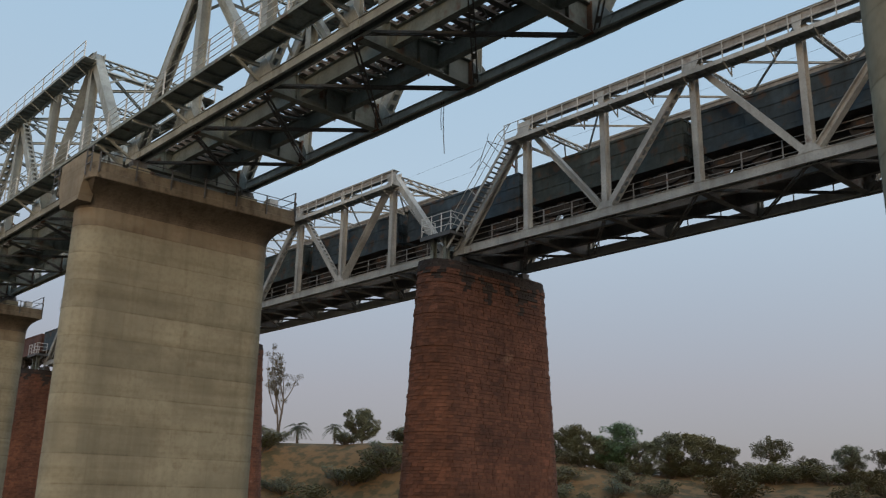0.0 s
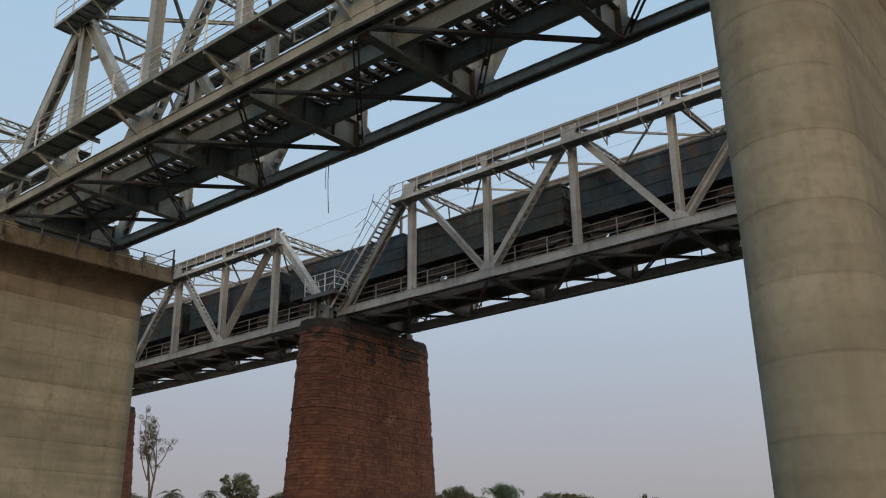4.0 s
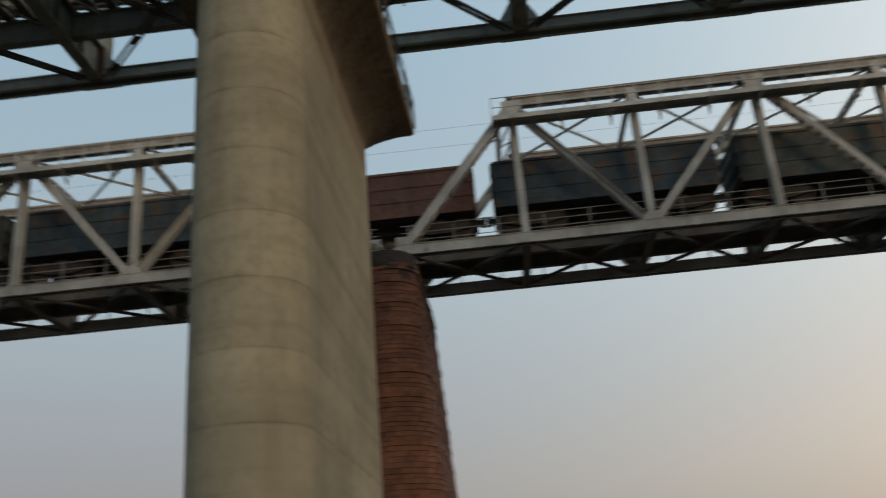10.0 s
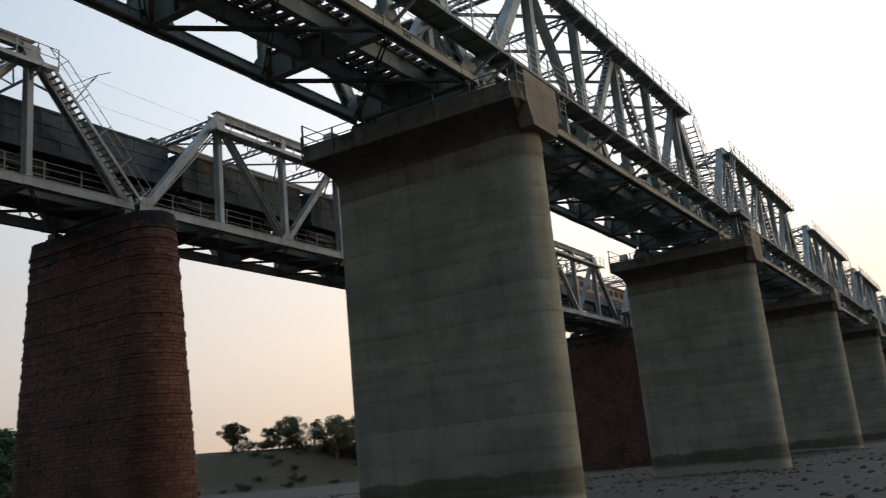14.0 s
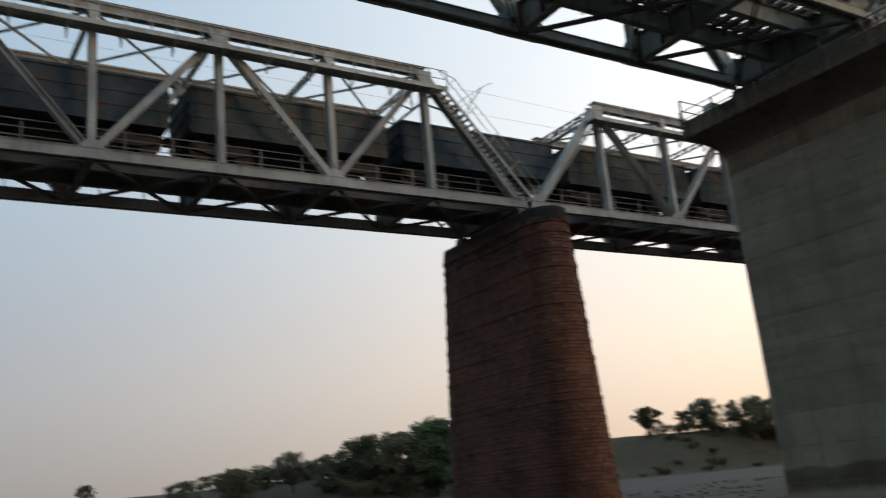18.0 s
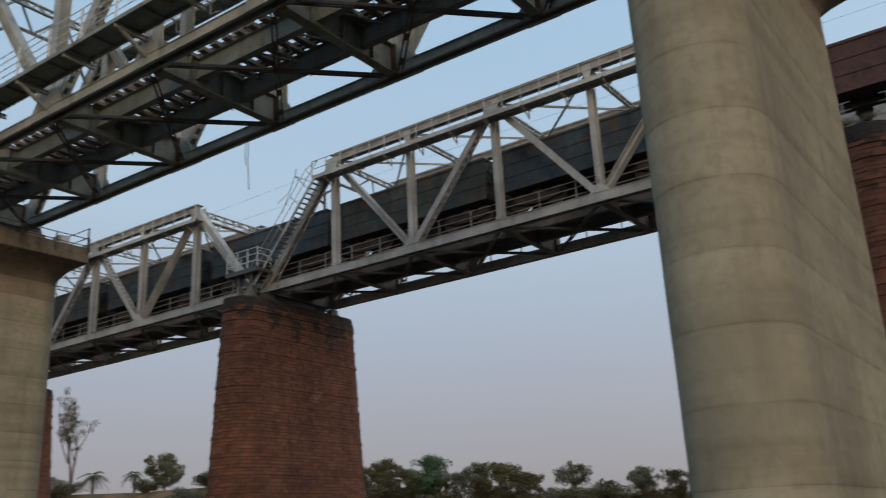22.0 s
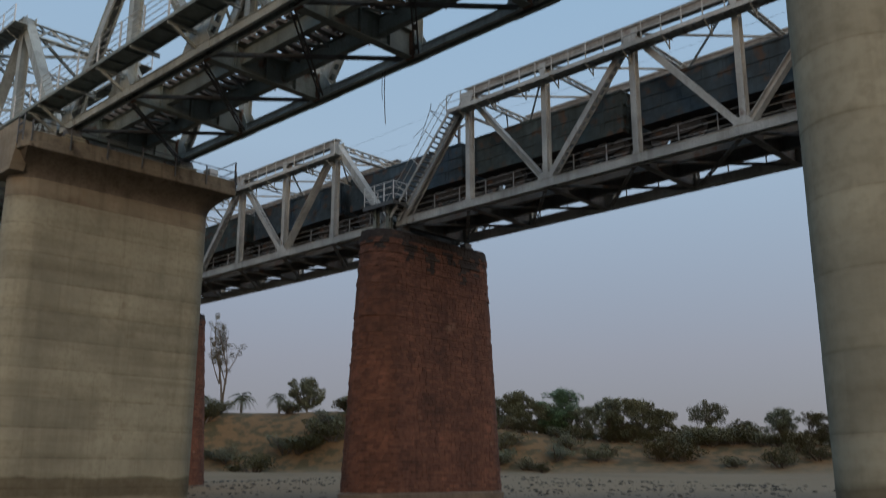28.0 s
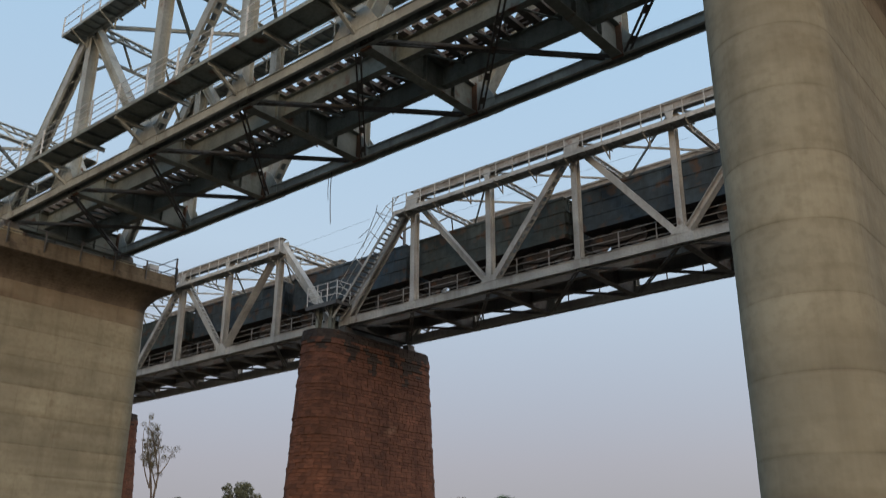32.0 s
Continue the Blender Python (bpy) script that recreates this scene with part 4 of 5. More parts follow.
def bogie(parent, x, half):
    b = Shape()
    for y in (-1.0, 1.0):
        prof = [(-1.35, 0.45), (-1.25, 0.72), (-0.5, 0.72), (-0.3, 0.85), (0.3, 0.85), (0.5, 0.72), (1.25, 0.72), (1.35, 0.45), (1.0, 0.4), (0.6, 0.3), (-0.6, 0.3), (-1.0, 0.4)]
        b.loft([[(px * half, y - 0.08, pz) for px, pz in prof], [(px * half, y + 0.08, pz) for px, pz in prof]])
    b.box(-0.25, 0.25, -1.1, 1.1, 0.55, 0.95)
    frame_ob = part("bogie", b, BOGIE, parent, at=Matrix.Translation((x, 0, 0)))
    for wx in (-1.0 * half, 1.0 * half):
        for y, turn in ((-0.84, 180), (0.84, 0)):
            part("wheel", WHEEL, BOGIE, frame_ob, at=pose(wx, y, 0.5, 0, 0, 0) @ pose(0, 0, 0, 0, 0, turn))
    return frame_ob


def open_wagon(paint, label):
    w = thing("open_goods_wagon", label, "railway wagon", "goods wagons")
    L, W, z0, z1 = 4.92, 1.58, 1.15, 3.25
    for y in (-1, 1):
        side = part("side_wall", Shape().box(-L, L, y * W - 0.02, y * W + 0.02, z0, z1), paint, w)
        part("top_rail", Shape().box(-L, L, y * (W + 0.03) - 0.05, y * (W + 0.03) + 0.05, z1 - 0.1, z1 + 0.03), paint, side)
        part("sill", Shape().box(-L, L, y * (W + 0.02) - 0.04, y * (W + 0.02) + 0.04, z0 - 0.12, z0 + 0.1), paint, side)
        for h in (0.62, 1.3):
            part("stiffener", Shape().box(-L, L, y * (W + 0.03) - 0.03, y * (W + 0.03) + 0.03, z0 + h, z0 + h + 0.08), paint, side)
        for i in range(10):
            x = -L + 0.06 + i * (2 * L - 0.12) / 9
            part("side_rib", Shape().box(x - 0.06, x + 0.06, y * (W + 0.015) - 0.022, y * (W + 0.015) + 0.022, z0 - 0.1, z1 - 0.05), paint, side)
        for x in (-2.9, 0.0, 2.9):
            part("door_flap", Shape().box(x - 0.7, x + 0.7, y * (W + 0.02) - 0.02, y * (W + 0.02) + 0.02, z0 + 0.12, z0 + 0.6), paint, side)
    for x in (-1, 1):
        s = Shape().box(x * L - 0.03, x * L + 0.03, -W, W, z0, z1)
        for i in range(4):
            s.box(x * (L + 0.05) - 0.05, x * (L + 0.05) + 0.05, -W, W, z0 + 0.1 + i * 0.62, z0 + 0.2 + i * 0.62)
        part("end_wall", s, paint, w)
        part("coupler", Shape().box(min(x * L, x * 5.36), max(x * L, x * 5.36), -0.12, 0.12, 0.92, 1.18).box(x * 5.28 - 0.12, x * 5.28 + 0.12, -0.22, 0.22, 0.9, 1.24), BOGIE, w)
        part("end_ladder", Shape().bar((x * (L + 0.1), -1.3, 1.0), (x * (L + 0.1), -1.3, 3.2), 0.04, 0.04).bar((x * (L + 0.1), -0.95, 1.0), (x * (L + 0.1), -0.95, 3.2), 0.04, 0.04), paint, w)
    part("floor", Shape().box(-L, L, -W + 0.02, W - 0.02, z0 - 0.1, z0).box(-L, L, -0.3, 0.3, z0 - 0.35, z0 - 0.1).box(-2.2, -1.2, 0.5, 1.1, 0.55, 1.05), BOGIE, w)
    for x in (-3.3, 3.3):
        bogie(w, x, 1.0)
    return w


wagons = {
    "b": open_wagon(WAGON_BLUE, "dark blue open steel goods wagon, worn and streaked with rust"),
    "g": open_wagon(WAGON_GREY, "dark grey open steel goods wagon, grimy and dented"),
    "r": open_wagon(WAGON_BROWN, "brown-red open steel goods wagon, rusty and faded"),
}
WAGON_PITCH, WAGON_X = 10.83, 5.32
TRAIN = "bgrbbgbgbbgbrbgbgbg"     # from the tail at the left to the engines
placed = set()
for i, key in enumerate(TRAIN):
    x = WAGON_X + (i - 13) * WAGON_PITCH
    m = Matrix.Translation((x, AXIS_Y, RAIL_Z))
    if key in placed:
        copy_thing(wagons[key], m)
    else:
        wagons[key].matrix_basis = m
        placed.add(key)


def engine():
    e = thing("electric_locomotive", "faded red and cream electric locomotive with dark side windows", "locomotive", "locomotives")
    L, W = 9.3, 1.5
    nose = lambda z, cut: [(-L + cut, -W, z), (L - cut, -W, z), (L, -W + 0.35 + cut * 0.3, z), (L, W - 0.35 - cut * 0.3, z), (L - cut, W, z), (-L + cut, W, z), (-L, W - 0.35 - cut * 0.3, z), (-L, -W + 0.35 + cut * 0.3, z)]
    part("lower_body", Shape().loft([nose(1.1, 0.25), nose(1.75, 0.25)]), LOCO_BLUE, e)
    part("red_band", Shape().loft([nose(1.75, 0.25), nose(2.1, 0.25)]), LOCO_RED, e)
    body = part("upper_body", Shape().loft([nose(2.1, 0.25), nose(3.25, 0.4)]), LOCO_CREAM, e)
    part("cornice", Shape().loft([nose(3.25, 0.4), nose(3.6, 0.6)]), LOCO_RED, e)
    part("roof", Shape().loft([[(px * 0.97, py * 0.93, 3.6) for px, py, _ in nose(0, 0.6)], [(px * 0.95, py * 0.6, 3.88) for px, py, _ in nose(0, 0.8)]]), DARK_STEEL, e)
    for y in (-1, 1):
        for i in range(9):
            x = -6.6 + i * 1.65
            s = Shape().box(x - 0.55, x + 0.55, y * (W + 0.0) - 0.02, y * (W + 0.0) + 0.02, 2.45, 3.1)
            for k in range(5):
                s.box(x - 0.52, x + 0.52, y * (W + 0.02) - 0.015, y * (W + 0.02) + 0.015, 2.5 + k * 0.12, 2.55 + k * 0.12)
            part("side_louvre", s, LOUVRE, body)
        part("number_bars", Shape().box(-1.5, -1.0, y * (W + 0.01) - 0.008, y * (W + 0.01) + 0.008, 2.16, 2.36).box(-0.8, -0.3, y * (W + 0.01) - 0.008, y * (W + 0.01) + 0.008, 2.16, 2.36).box(-0.1, 0.4, y * (W + 0.01) - 0.008, y * (W + 0.01) + 0.008, 2.16, 2.36), LOCO_RED, body)
        part("cab_window", Shape().box(8.0, 8.7, y * (W - 0.0) - 0.03, y * (W - 0.0) + 0.03, 2.5, 3.1), GLASS, body)
        part("cab_window", Shape().box(-8.7, -8.0, y * (W - 0.0) - 0.03, y * (W - 0.0) + 0.03, 2.5, 3.1), GLASS, body)
    for x in (-1, 1):
        for y in (-0.5, 0.5):
            part("windscreen", Shape().box(x * 9.28 - 0.05, x * 9.28 + 0.05, y - 0.4, y + 0.4, 2.5, 3.15), GLASS, body)
        part("buffer_beam", Shape().box(x * 9.45 - 0.2, x * 9.45 + 0.2, -1.35, 1.35, 0.85, 1.25), BOGIE, e)
        s = Shape()
        for y in (-0.5, 0.5):
            s.bar((x * 5.2, y, 3.9), (x * 6.6, y, 4.25), 0.05, 0.05).bar((x * 6.6, y, 4.25), (x * 5.4, y * 0.7, 4.75), 0.04, 0.04)
        s.bar((x * 5.4, -0.8, 4.78), (x * 5.4, 0.8, 4.78), 0.06, 0.06)
        part("pantograph", s, DARK_STEEL, e)
    for i in range(7):
        part("roof_insulator", Shape().rod([(-4.5 + i * 1.5, -0.5, 3.85), (-4.5 + i * 1.5, -0.5, 4.15)], 0.07, 8), LOCO_RED, e)
    part("roof_bus_bar", Shape().rod([(-4.6, -0.5, 4.17), (4.6, -0.5, 4.17)], 0.025), DARK_STEEL, e)
    for x in (-5.6, 5.6):
        bogie(e, x, 1.5)
    return e


loco = engine()
engine_x = WAGON_X + (len(TRAIN) - 13) * WAGON_PITCH - WAGON_PITCH / 2 + 9.9
loco.matrix_basis = Matrix.Translation((engine_x, AXIS_Y, RAIL_Z))
copy_thing(loco, Matrix.Translation((engine_x + 19.9, AXIS_Y, RAIL_Z)))


# ---- trees and scrub ----
BARK = material("grey_brown_bark", (0.11, 0.085, 0.065), 0.95, 0, bump=0.5, fine=14)


def leaf_material(name, base):
    return material(name, base, 0.7, 0, tint=tuple(c * 0.6 for c in base), coarse=0.5, fine=3, spread=0.4, random_tone=0.35, bump=0)


# leaf colours are lifted to stand in for haze over the distance
LEAF = leaf_material("haze_lightened_green_leaves", (0.1, 0.1, 0.046))
LEAF_FRESH = leaf_material("fresh_green_leaves", (0.062, 0.105, 0.034))
LEAF_DRY = leaf_material("dry_olive_leaves", (0.105, 0.09, 0.036))
LEAF_OLIVE = leaf_material("olive_green_leaves", (0.082, 0.077, 0.026))
PALM_LEAF = leaf_material("palm_fronds", (0.075, 0.08, 0.045))


def leaf_cloud(rng, centres, per, size, flat=0.7):
    s = Shape()
    for c, r in centres:
        for _ in range(per):
            d = Vector((rng.gauss(0, 1), rng.gauss(0, 1), rng.gauss(0, 1) * flat)).normalized() * r * rng.uniform(0.35, 1) ** 0.6
            p = c + d
            a = Vector((rng.gauss(0, 1), rng.gauss(0, 1), rng.gauss(0, 1))).normalized()
            b = a.orthogonal().normalized()
            k, q = size * rng.uniform(0.5, 1.2), size * rng.uniform(0.3, 0.6)
            s.add([p - a * k, p + b * q, p + a * k, p - b * q], [(0, 1, 2, 3)])
    return s


def limb(s, rng, a, b, r0, r1, bend=0.15):
    a, b = Vector(a), Vector(b)
    n = 4
    rings = []
    wob = Vector((rng.uniform(-1, 1), rng.uniform(-1, 1), rng.uniform(-0.3, 0.3))) * (b - a).length * bend
    side = (b - a).orthogonal().normalized()
    up = side.cross((b - a).normalized())
    for i in range(n + 1):
        f = i / n
        p = a.lerp(b, f) + wob * math.sin(f * math.pi)
        r = r0 + (r1 - r0) * f
        rings.append([p + side * (r * math.cos(k * math.pi / 3)) + up * (r * math.sin(k * math.pi / 3)) for k in range(6)])
    s.loft(rings)
    return b


def broad_tree(seed, leaf, label, crown_low=0.3, spread=0.5, clumps=34, per=50, size=0.035, trunk=0.035):
    """A tree one metre high, to be scaled: trunk, limbs, and a crown of many leaf clumps."""
    rng = random.Random(seed)
    t = thing("tree", label, "tree", "trees on the bank")
    wood = Shape()
    centres = []
    fork = limb(wood, rng, (0, 0, -0.06), (rng.uniform(-0.05, 0.05), rng.uniform(-0.05, 0.05), crown_low + 0.08), trunk, trunk * 0.7)
    for i in range(9):
        a = rng.uniform(0, 2 * math.pi)
        r = spread * rng.uniform(0.35, 0.85)
        tip = Vector((r * math.cos(a), r * math.sin(a), rng.uniform(crown_low + 0.15, 0.9)))
        limb(wood, rng, fork, tip, trunk * 0.5, trunk * 0.14)
        for _ in range(2):
            twig = tip + Vector((rng.uniform(-1, 1), rng.uniform(-1, 1), rng.uniform(-0.3, 0.8))) * 0.14
            limb(wood, rng, fork.lerp(tip, rng.uniform(0.5, 0.9)), twig, trunk * 0.2, trunk * 0.06)
            centres.append((twig, rng.uniform(0.06, 0.11)))
        centres.append((tip, rng.uniform(0.08, 0.14)))
    for _ in range(clumps):
        a, f = rng.uniform(0, 2 * math.pi), rng.uniform(-1, 1)
        r = spread * math.sqrt(max(1 - f * f, 0)) * rng.uniform(0.05, 0.95)
        mid = (1 + crown_low) / 2
        centres.append((Vector((r * math.cos(a), r * math.sin(a), mid + f * (1 - crown_low) / 2 * 0.86)), rng.uniform(0.07, 0.13)))
    part("trunk", wood, BARK, t)
    part("crown", leaf_cloud(rng, centres, per, size), leaf, t)
    return t


def wispy_tree(seed):
    """A tall slim tree one metre high: a forked trunk, rising limbs with fine twigs, and thin tufts of leaves."""
    rng = random.Random(seed)
    t = thing("tree", "tall thin tree with wispy tufts of dry olive leaves", "tree", "trees on the bank")
    wood, centres = Shape(), []
    for lean in (-0.03, 0.035):
        fork = limb(wood, rng, (lean * 0.3, 0, -0.06), (lean, rng.uniform(-0.03, 0.03), 0.42), 0.011, 0.008, 0.04)
        for i in range(5):
            a = rng.uniform(0, 2 * math.pi)
            top = Vector((lean + 0.11 * math.cos(a), 0.11 * math.sin(a), rng.uniform(0.62, 0.97)))
            base = Vector(fork) if i < 3 else Vector((lean, 0, 0.3))
            limb(wood, rng, base, top, 0.006, 0.0018, 0.06)
            for k in range(7):
                root = base.lerp(top, rng.uniform(0.3, 1.0))
                b = rng.uniform(0, 2 * math.pi)
                twig = root + Vector((math.cos(b), math.sin(b), rng.uniform(0.2, 1.0))) * rng.uniform(0.03, 0.075)
                limb(wood, rng, root, twig, 0.002, 0.0007, 0.05)
                centres.append((twig, rng.uniform(0.02, 0.044)))
    part("trunk", wood, BARK, t)
    part("crown", leaf_cloud(rng, centres, 105, 0.0055), LEAF_DRY, t)
    return t


def palm_tree(seed):
    rng = random.Random(seed)
    t = thing("palm_tree", "date palm with drooping grey-green fronds on the bank", "palm", "palms on the bank")
    wood = Shape()
    rings = [[(r * math.cos(k * math.pi / 4), r * math.sin(k * math.pi / 4), z) for k in range(8)] for z, r in [(-0.05, 0.05)] + [(0.06 * i, 0.036 + 0.006 * (i % 2)) for i in range(1, 11)]]
    part("trunk", wood.loft(rings), BARK, t)
    for i in range(26):
        a = i * 2.4
        tilt = rng.uniform(-0.5, 1.2)
        s = Shape()
        pts = []
        for k in range(7):
            f = k / 6
            r = 0.42 * f * math.cos(tilt * (1 - f * 0.2)) + 0.05 * f
            z = 0.62 + 0.42 * math.sin(tilt) * f - 0.3 * f * f
            pts.append(Vector((r * math.cos(a), r * math.sin(a), z)))
        side = Vector((-math.sin(a), math.cos(a), 0))
        s.rod(pts, 0.004, 4)
        for k in range(24):
            f = 0.15 + 0.85 * k / 24
            j = min(int(f * 6), 5)
            p = pts[j].lerp(pts[j + 1], f * 6 - j)
            d = (pts[j + 1] - pts[j]).normalized()
            w = 0.1 * (1 - f * 0.5)
            for q in (-1, 1):
                tip = p + side * (q * w) + d * 0.05 + Vector((0, 0, -0.03))
                s.add([p - d * 0.006, tip, p + d * 0.01], [(0, 1, 2)])
        part("frond", s, PALM_LEAF, t)
    return t


def shrub(seed, leaf, label):
    rng = random.Random(seed)
    t = thing("shrub", label, "shrub", "scrub on the bank")
    wood, centres = Shape(), []
    for i in range(10):
        a, r = rng.uniform(0, 6.28), rng.uniform(0.1, 0.7)
        tip = Vector((r * math.cos(a), r * math.sin(a), rng.uniform(0.35, 0.9)))
        limb(wood, rng, (r * 0.2 * math.cos(a), r * 0.2 * math.sin(a), -0.1), tip, 0.03, 0.008)
        centres += [(tip, rng.uniform(0.15, 0.3)), (tip * 0.6, rng.uniform(0.15, 0.3))]
    part("woody_base", wood, BARK, t)
    part("foliage", leaf_cloud(rng, centres, 90, 0.045), leaf, t)
    return t


kinds = {
    "round": broad_tree(1, LEAF, "broad-crowned tree with haze-lightened green leaves and a dark trunk on the bank", 0.2, 0.5, 70, 120, 0.022),
    "fresh": broad_tree(2, LEAF_FRESH, "dense fresh-green tree on the river bank", 0.04, 0.42, 90, 130, 0.022),
    "spread": broad_tree(3, LEAF, "wide spreading thorn tree with a lacy crown on the bank", 0.36, 0.6, 44, 100, 0.02),
    "low": broad_tree(4, LEAF, "low bushy tree with haze-lightened green leaves on the bank", 0.0, 0.62, 95, 120, 0.022),
    "sparse": wispy_tree(6),
    "palm": palm_tree(7),
    "shrub": shrub(8, LEAF, "grey-green shrub on the earth bank"),
    "weed": shrub(10, LEAF_DRY, "dry brown weeds rooted in pier masonry"),
    "olive": shrub(12, LEAF_OLIVE, "dense olive-green bush on the earth bank"),
    "dry": shrub(9, LEAF_DRY, "dry olive scrub on the earth bank"),
}
# kind, angle from straight ahead (left positive), distance, top's angle above the horizon or metres (negative)
PLANTS = [
    ("sparse", 57.4, 176, 9.7), ("palm", 56.2, 176, 5.3), ("palm", 53.9, 170, 5.2), ("round", 52.2, 176, 5.75), ("low", 57.9, 172, 4.1), ("palm", 58.5, 170, 4.9), ("sparse", 49.8, 176, 4.8),
    ("low", 40.6, 166, 4.6), ("round", 39.0, 164, 4.95), ("low", 37.6, 160, 4.3), ("fresh", 36.3, 160, 5.15), ("low", 34.6, 158, 4.0), ("round", 33.2, 160, 4.5), ("low", 31.8, 160, 4.45), ("low", 30.3, 160, 3.8),
    ("spread", 27.3, 162, 4.1), ("round", 23.2, 162, 3.7), ("low", 21.3, 160, 3.4), ("spread", 25.4, 168, 3.0), ("low", 18.5, 162, 3.2), ("round", 15.0, 165, 3.4), ("low", 10.0, 165, 3.0), ("round", 5.0, 168, 3.2), ("low", 0.0, 165, 3.0),
    ("low", -5.0, 160, 2.6), ("low", -11.0, 155, 2.5), ("low", -16.5, 140, 2.3), ("low", -19.5, 138, 2.8), ("round", -22.8, 140, 3.5), ("low", -25.0, 138, 3.2), ("round", -27.4, 138, 4.1), ("low", -29.6, 136, 4.2), ("fresh", -31.6, 138, 4.85), ("low", -33.6, 140, 4.6), ("low", -36.0, 145, 4.1),
    ("round", -44.9, 190, 4.15), ("low", -47.2, 195, 3.7), ("round", -48.4, 192, 4.3), ("palm", -49.8, 195, 4.0), ("round", -51.1, 190, 4.1), ("low", -52.6, 195, 4.0), ("low", -39.5, 165, 3.6),
    ("low", 62.0, 175, 4.8), ("round", 66.0, 190, 5.0), ("low", 71.0, 220, 4.4), ("round", 47.0, 185, 4.2), ("low", 45.0, 185, 4.0), ("round", 43.0, 180, 4.2),
]
rng = random.Random(11)
for i in range(62):
    az = rng.choice((rng.uniform(18, 44), rng.uniform(-38, -18), rng.uniform(18, 44)))
    PLANTS.append((rng.choice(("shrub", "dry", "shrub")), az, bank_reach(az) + rng.uniform(2, 34), -rng.uniform(1.0, 3.0)))
for az, d in ((53.4, 148), (52.7, 147), (52.0, 147), (51.3, 149), (50.6, 150), (55.3, 141), (57.8, 163), (58.4, 160)):
    PLANTS.append(("olive", az, d, -rng.uniform(2.6, 3.6)))
for i in range(16):
    PLANTS.append((rng.choice(("olive", "dry", "olive")), rng.uniform(46.5, 59), rng.uniform(138, 166), -rng.uniform(1.2, 3.2)))
for i in range(34):
    az = rng.uniform(-57, -37)
    PLANTS.append((rng.choice(("olive", "dry", "dry")), az, bank_reach(az) + rng.uniform(1, 24), -rng.uniform(0.6, 1.5)))
for az in (-45.6, -46.6, -47.8, -49.0, -50.4, -51.8, -53.2):
    PLANTS.append(("olive", az, 192 + rng.uniform(-3, 3), -rng.uniform(2.0, 3.4)))
# a belt of bushes along the brow of the bank
for i in range(90):
    az = rng.choice((rng.uniform(18, 42), rng.uniform(18, 42), rng.uniform(-37, -17)))
    PLANTS.append((rng.choice(("olive", "olive", "shrub")), az, bank_reach(az) + rng.uniform(19, 34), -rng.uniform(1.4, 3.2)))
first_place = {}
for kind, az, dist, top in PLANTS:
    x, y = -dist * math.sin(radians(az)), dist * math.cos(radians(az))
    z = ground_height(x, y)
    h = -top if top < 0 else max(dist * math.tan(radians(top)) + EYE - z, 1.5)
    wide = h * (rng.uniform(1.5, 2.2) if kind in ("shrub", "dry", "olive") else rng.uniform(0.95, 1.2) if kind in ("low", "round", "fresh", "spread") else 1.0)
    m = Matrix.Translation((x, y, z)) @ Matrix.Rotation(rng.uniform(0, 6.28), 4, "Z") @ Matrix.Diagonal((wide, wide, h, 1))
    if kind in first_place:
        copy_thing(kinds[kind], m)
    else:
        first_place[kind] = m
# dry weeds in the broken masonry on top of a stone pier
for dx, dy, k in ((-0.5, 33.1, 0.55), (0.35, 32.95, 0.45), (0.0, 33.4, 0.5)):
    copy_thing(kinds["weed"], Matrix.Translation((OLD_X - 0.54 + PITCH + dx, dy, STONE_TOP)) @ Matrix.Diagonal((k, k, k, 1)))
first_place["weed"] = Matrix.Translation((OLD_X - 0.54 + PITCH * 2 + 0.2, 33.2, STONE_TOP)) @ Matrix.Diagonal((0.4, 0.4, 0.3, 1))
for kind, m in first_place.items():
    kinds[kind].matrix_basis = m


# ---- overhead line, refuges, loose ends ----
WIRE = material("copper_wire", (0.12, 0.12, 0.12), 0.5, 0.5, bump=0)
INSULATOR = material("brown_insulator", (0.12, 0.05, 0.03), 0.3, 0, bump=0)


def overhead_bracket(x):
    ob = thing("overhead_line_bracket", "slender steel bracket with insulators carrying the overhead wire", "line bracket", "overhead brackets")
    root = Vector((0.0, OLD_Y + OLD_W - 0.1, OLD_Z + 7.0))
    tip = Vector((0.0, AXIS_Y, OLD_Z + 8.35))
    low = Vector((-1.5, AXIS_Y, OLD_Z + 6.9))
    part("mast", Shape().bar((0, OLD_Y + OLD_W, OLD_Z + 0.4), (0, OLD_Y + OLD_W, OLD_Z + 8.6), 0.14, 0.14), DARK_STEEL, ob)
    part("arm", Shape().rod([(0, OLD_Y + OLD_W, OLD_Z + 7.2), tip], 0.026), DARK_STEEL, ob)
    part("stay", Shape().rod([(0, OLD_Y + OLD_W, OLD_Z + 8.5), tip], 0.02), DARK_STEEL, ob)
    part("steady_arm", Shape().rod([tip, (-0.7, AXIS_Y + 0.2, OLD_Z + 7.5), low], 0.018), DARK_STEEL, ob)
    part("drop_arm", Shape().rod([(0.5, AXIS_Y - 0.4, OLD_Z + 8.55), tip, (-1.4, AXIS_Y + 0.3, OLD_Z + 6.3)], 0.02), DARK_STEEL, ob)
    part("insulator", Shape().rod([(0, OLD_Y + OLD_W - 0.15, OLD_Z + 7.25), (0, OLD_Y + OLD_W - 0.6, OLD_Z + 7.47)], 0.07, 8), INSULATOR, ob)
    ob.matrix_basis = Matrix.Translation((x, 0, 0))
    return ob


bracket = overhead_bracket(OLD_X - 0.54)
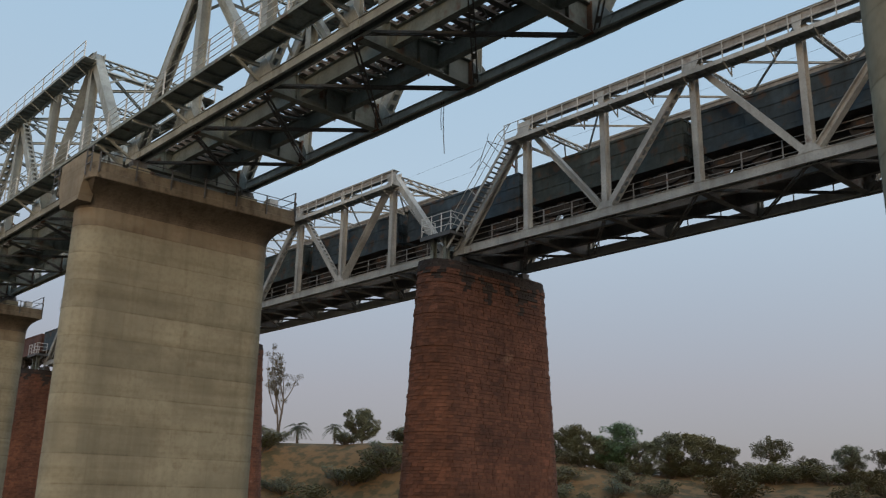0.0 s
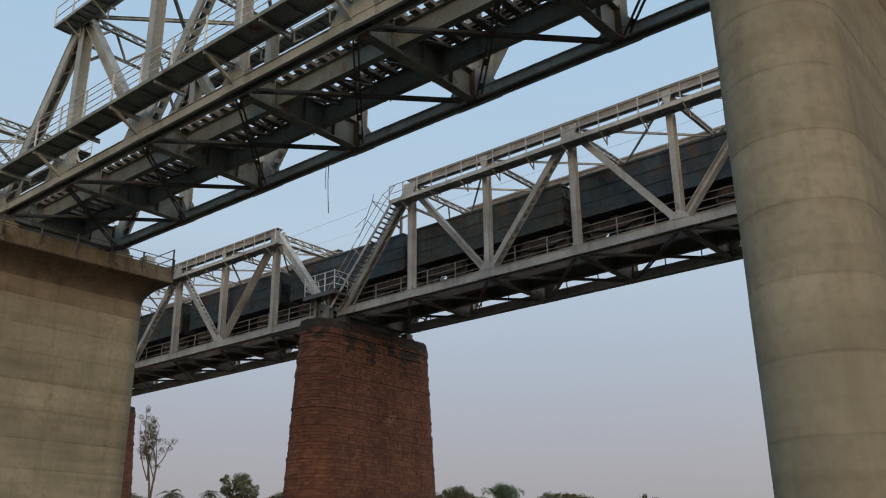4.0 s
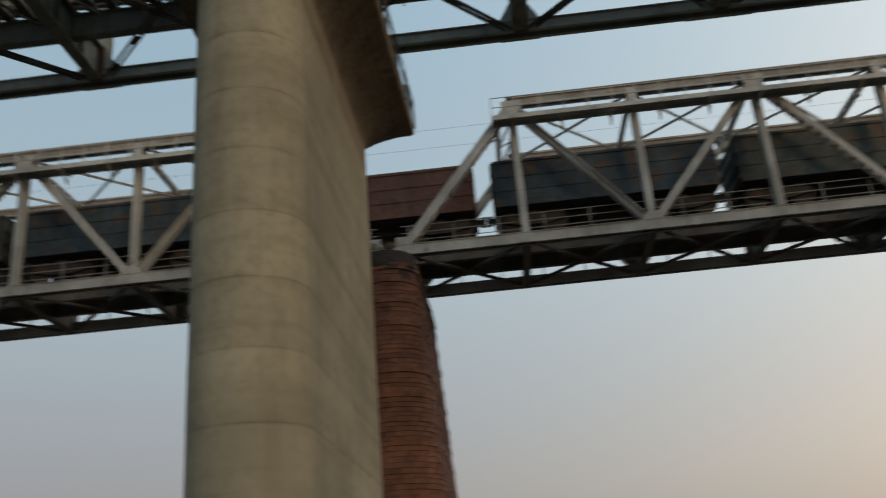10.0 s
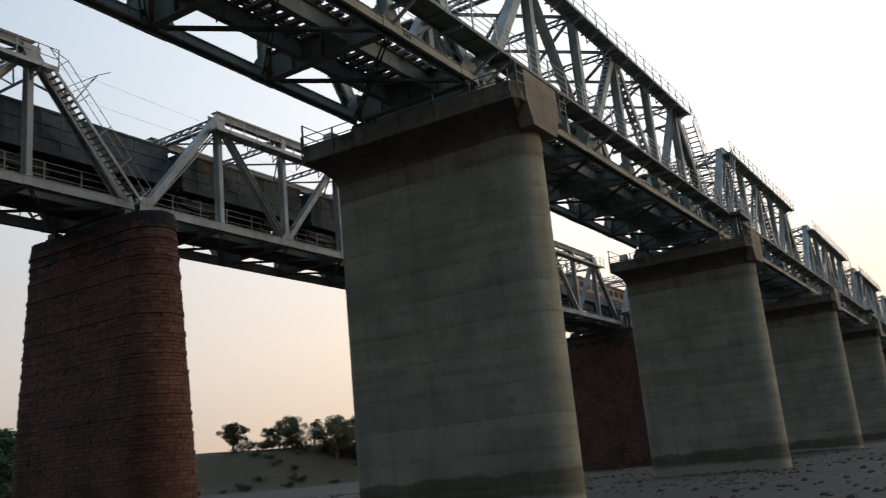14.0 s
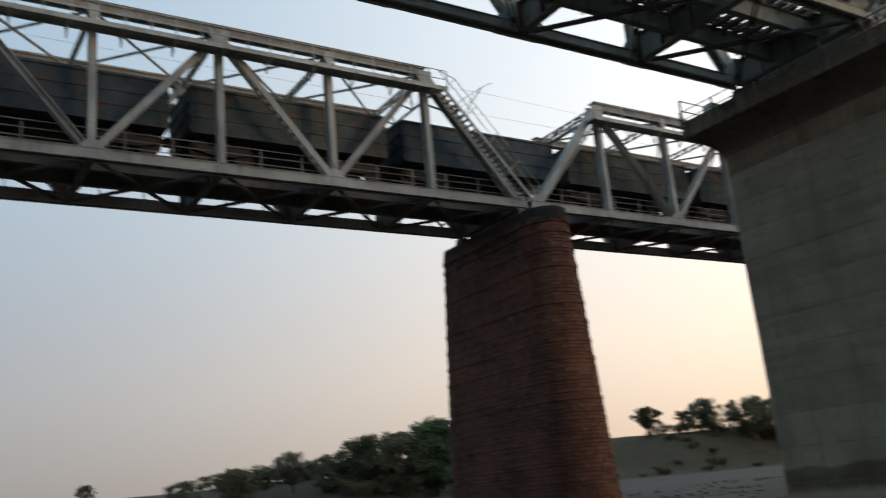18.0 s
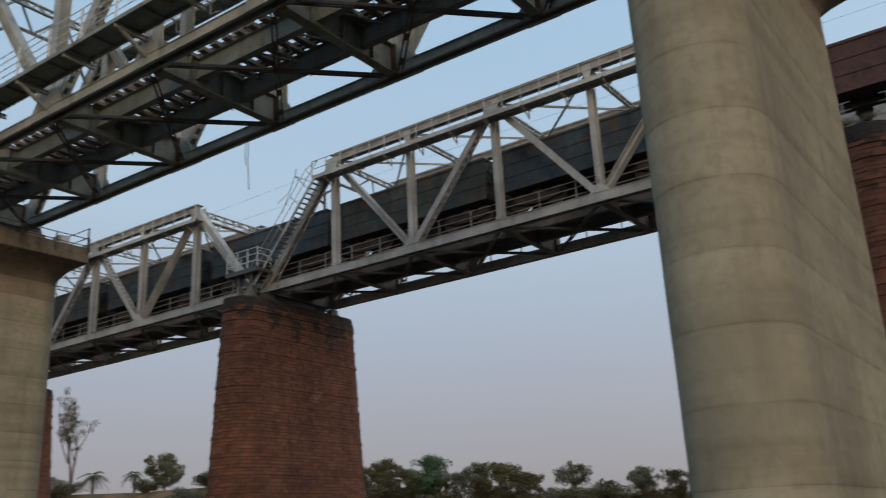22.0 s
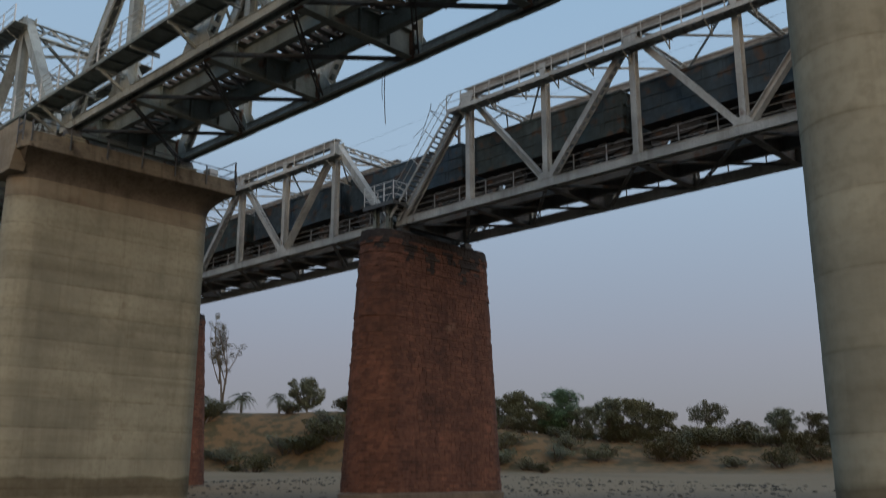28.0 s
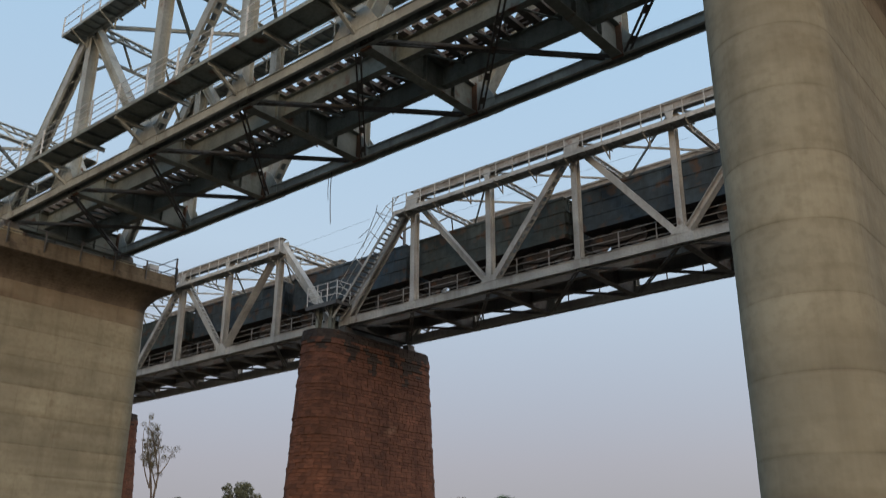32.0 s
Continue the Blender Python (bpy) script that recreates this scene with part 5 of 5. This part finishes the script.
for i in range(-2, 6, 2):
    if i:
        copy_thing(bracket, Matrix.Translation((OLD_X - 0.54 + i * PITCH, 0, 0)))
for name, z, sag in (("contact_wire", OLD_Z + 6.6, 0.05), ("catenary_wire", OLD_Z + 8.0, 0.9)):
    pts = []
    step = 2 * PITCH
    for i in range(-1, 3):
        for k in range(12):
            f = k / 12
            pts.append((OLD_X - 0.54 + i * step + f * step, AXIS_Y, z - sag * 4 * f * (1 - f) * 0.5))
    tagged(part(name, Shape().rod(pts, 0.006, 5), WIRE), "thin dark overhead wire along the old bridge", "overhead wire")

loose = [(-22.72, NEW_Y + NEW_W + 0.15, 16.2), (-22.74, NEW_Y + NEW_W + 0.15, 15.3), (-22.68, NEW_Y + NEW_W + 0.13, 14.6), (-22.66, NEW_Y + NEW_W + 0.16, 14.0)]
cable = part("loose_cable", Shape().rod(loose, 0.016, 6), WIRE)
tagged(cable, "loose dark cable hanging below the new bridge", "cable")
part("cable_strand", Shape().rod([(-22.86, NEW_Y + NEW_W + 0.15, 16.2), (-22.9, NEW_Y + NEW_W + 0.17, 15.4), (-22.84, NEW_Y + NEW_W + 0.15, 15.0)], 0.013, 6), WIRE, cable)


def refuge(x, y, z):
    r = thing("refuge_platform", "small railed steel refuge platform over the pier", "platform", "refuge platforms")
    part("deck", Shape().box(-1.3, 1.3, -1.2, 0.0, -0.02, 0.06).bar((-1.3, -1.2, -0.06), (1.3, -1.2, -0.06), 0.06, 0.24).bar((-1.28, -1.2, -0.06), (-1.28, 0, -0.06), 0.06, 0.2).bar((1.28, -1.2, -0.06), (1.28, 0, -0.06), 0.06, 0.2), DARK_STEEL, r)
    for px in (-1.25, -0.4, 0.45, 1.25):
        part("railing_post", Shape().bar((px, -1.15, 0.1), (px, -1.15, 1.25), 0.05, 0.05), RAILING, r)
    for py in (-1.15, -0.1):
        for px in (-1.25, 1.25):
            part("railing_post", Shape().bar((px, py, 0.1), (px, py, 1.25), 0.05, 0.05), RAILING, r)
    for h in (0.45, 0.85, 1.22):
        part("handrail", Shape().rod([(-1.25, -0.1, h), (-1.25, -1.15, h), (1.25, -1.15, h), (1.25, -0.1, h)], 0.022), RAILING, r)
    for px in (-0.75, 0.35):
        part("support", Shape().ibar((px, -0.6, -1.65), (px, -0.6, 0.0), 0.25, 0.3, (1, 0, 0)), FLOOR_STEEL, r)
        part("brace", Shape().bar((px, -0.55, -1.0), (px, -1.15, 0.0), 0.06, 0.06), DARK_STEEL, r)
    r.matrix_basis = Matrix.Translation((x, y, z))
    return r


spot = refuge(OLD_X - 0.54, OLD_Y - 0.35, OLD_Z + 1.15)
for i in (-2, 4):
    copy_thing(spot, Matrix.Translation((OLD_X - 0.54 + i * PITCH, OLD_Y - 0.35, OLD_Z + 1.15)))
for i in (-1, 3, 5):
    copy_thing(spot, Matrix.Translation((NEW_PIER_X + i * PITCH, NEW_Y - 0.9, NEW_Z + 1.0)))

# ---- stones on the river bed ----
ROCK = material("river_stone", (0.072, 0.06, 0.046), 0.95, 0, tint=(0.045, 0.038, 0.03), coarse=1.2, fine=9, spread=0.4, random_tone=0.4, bump=0.4)


def scatter(name, label, count, seed, area, small, large):
    rng = random.Random(seed)
    s = Shape()
    for _ in range(count):
        x0, x1, y0, y1 = area
        x, y = rng.uniform(x0, x1), rng.uniform(y0, y1)
        if math.hypot(x, y) < 4:
            continue
        if noise.noise((x * 0.22, y * 0.22, seed)) < rng.uniform(-0.35, 0.4):
            continue
        r = small + (large - small) * rng.random() ** 3
        z = ground_height(x, y)
        pts = []
        turn = rng.uniform(0, 6.28)
        for ring, (h, k) in enumerate(((-0.3, 0.8), (0.15, 1.0), (0.5, 0.6))):
            pts.append([(x + r * k * rng.uniform(0.75, 1.15) * math.cos(turn + q * 1.047), y + r * k * rng.uniform(0.6, 1.0) * math.sin(turn + q * 1.047), z + r * h * rng.uniform(0.8, 1.1)) for q in range(6)])
        s.loft(pts)
    ob = part(name, s, ROCK)
    return tagged(ob, label, "stones", kind="stuff")


scatter("river_stones", "dark loose stones strewn over the dry river bed", 11000, 21, (8, 95, 2, 60), 0.03, 0.22)
scatter("river_stones", "dark rubble and stones round the pier feet", 10000, 22, (-80, 8, 24, 80), 0.04, 0.24)


# ---- worn painted marks on the new bridge's chord ----
MARK = material("worn_dark_paint", (0.06, 0.05, 0.045), 0.8, 0, bump=0)
mark_shape = Shape()
for i in range(5):
    mark_shape.box(i * 0.17, i * 0.17 + 0.11, -0.006, 0.0, 0.0, 0.16)
mark_mesh = mark_shape.mesh("painted_mark", MARK)
for x in (-21.4, -16.2, 22.9):
    ob = part("painted_mark", mark_mesh, MARK, at=Matrix.Translation((x, NEW_Y - 0.225, NEW_Z + 0.16)))
    tagged(ob, "row of worn dark painted marks on the bottom chord", "painted mark", "painted marks")
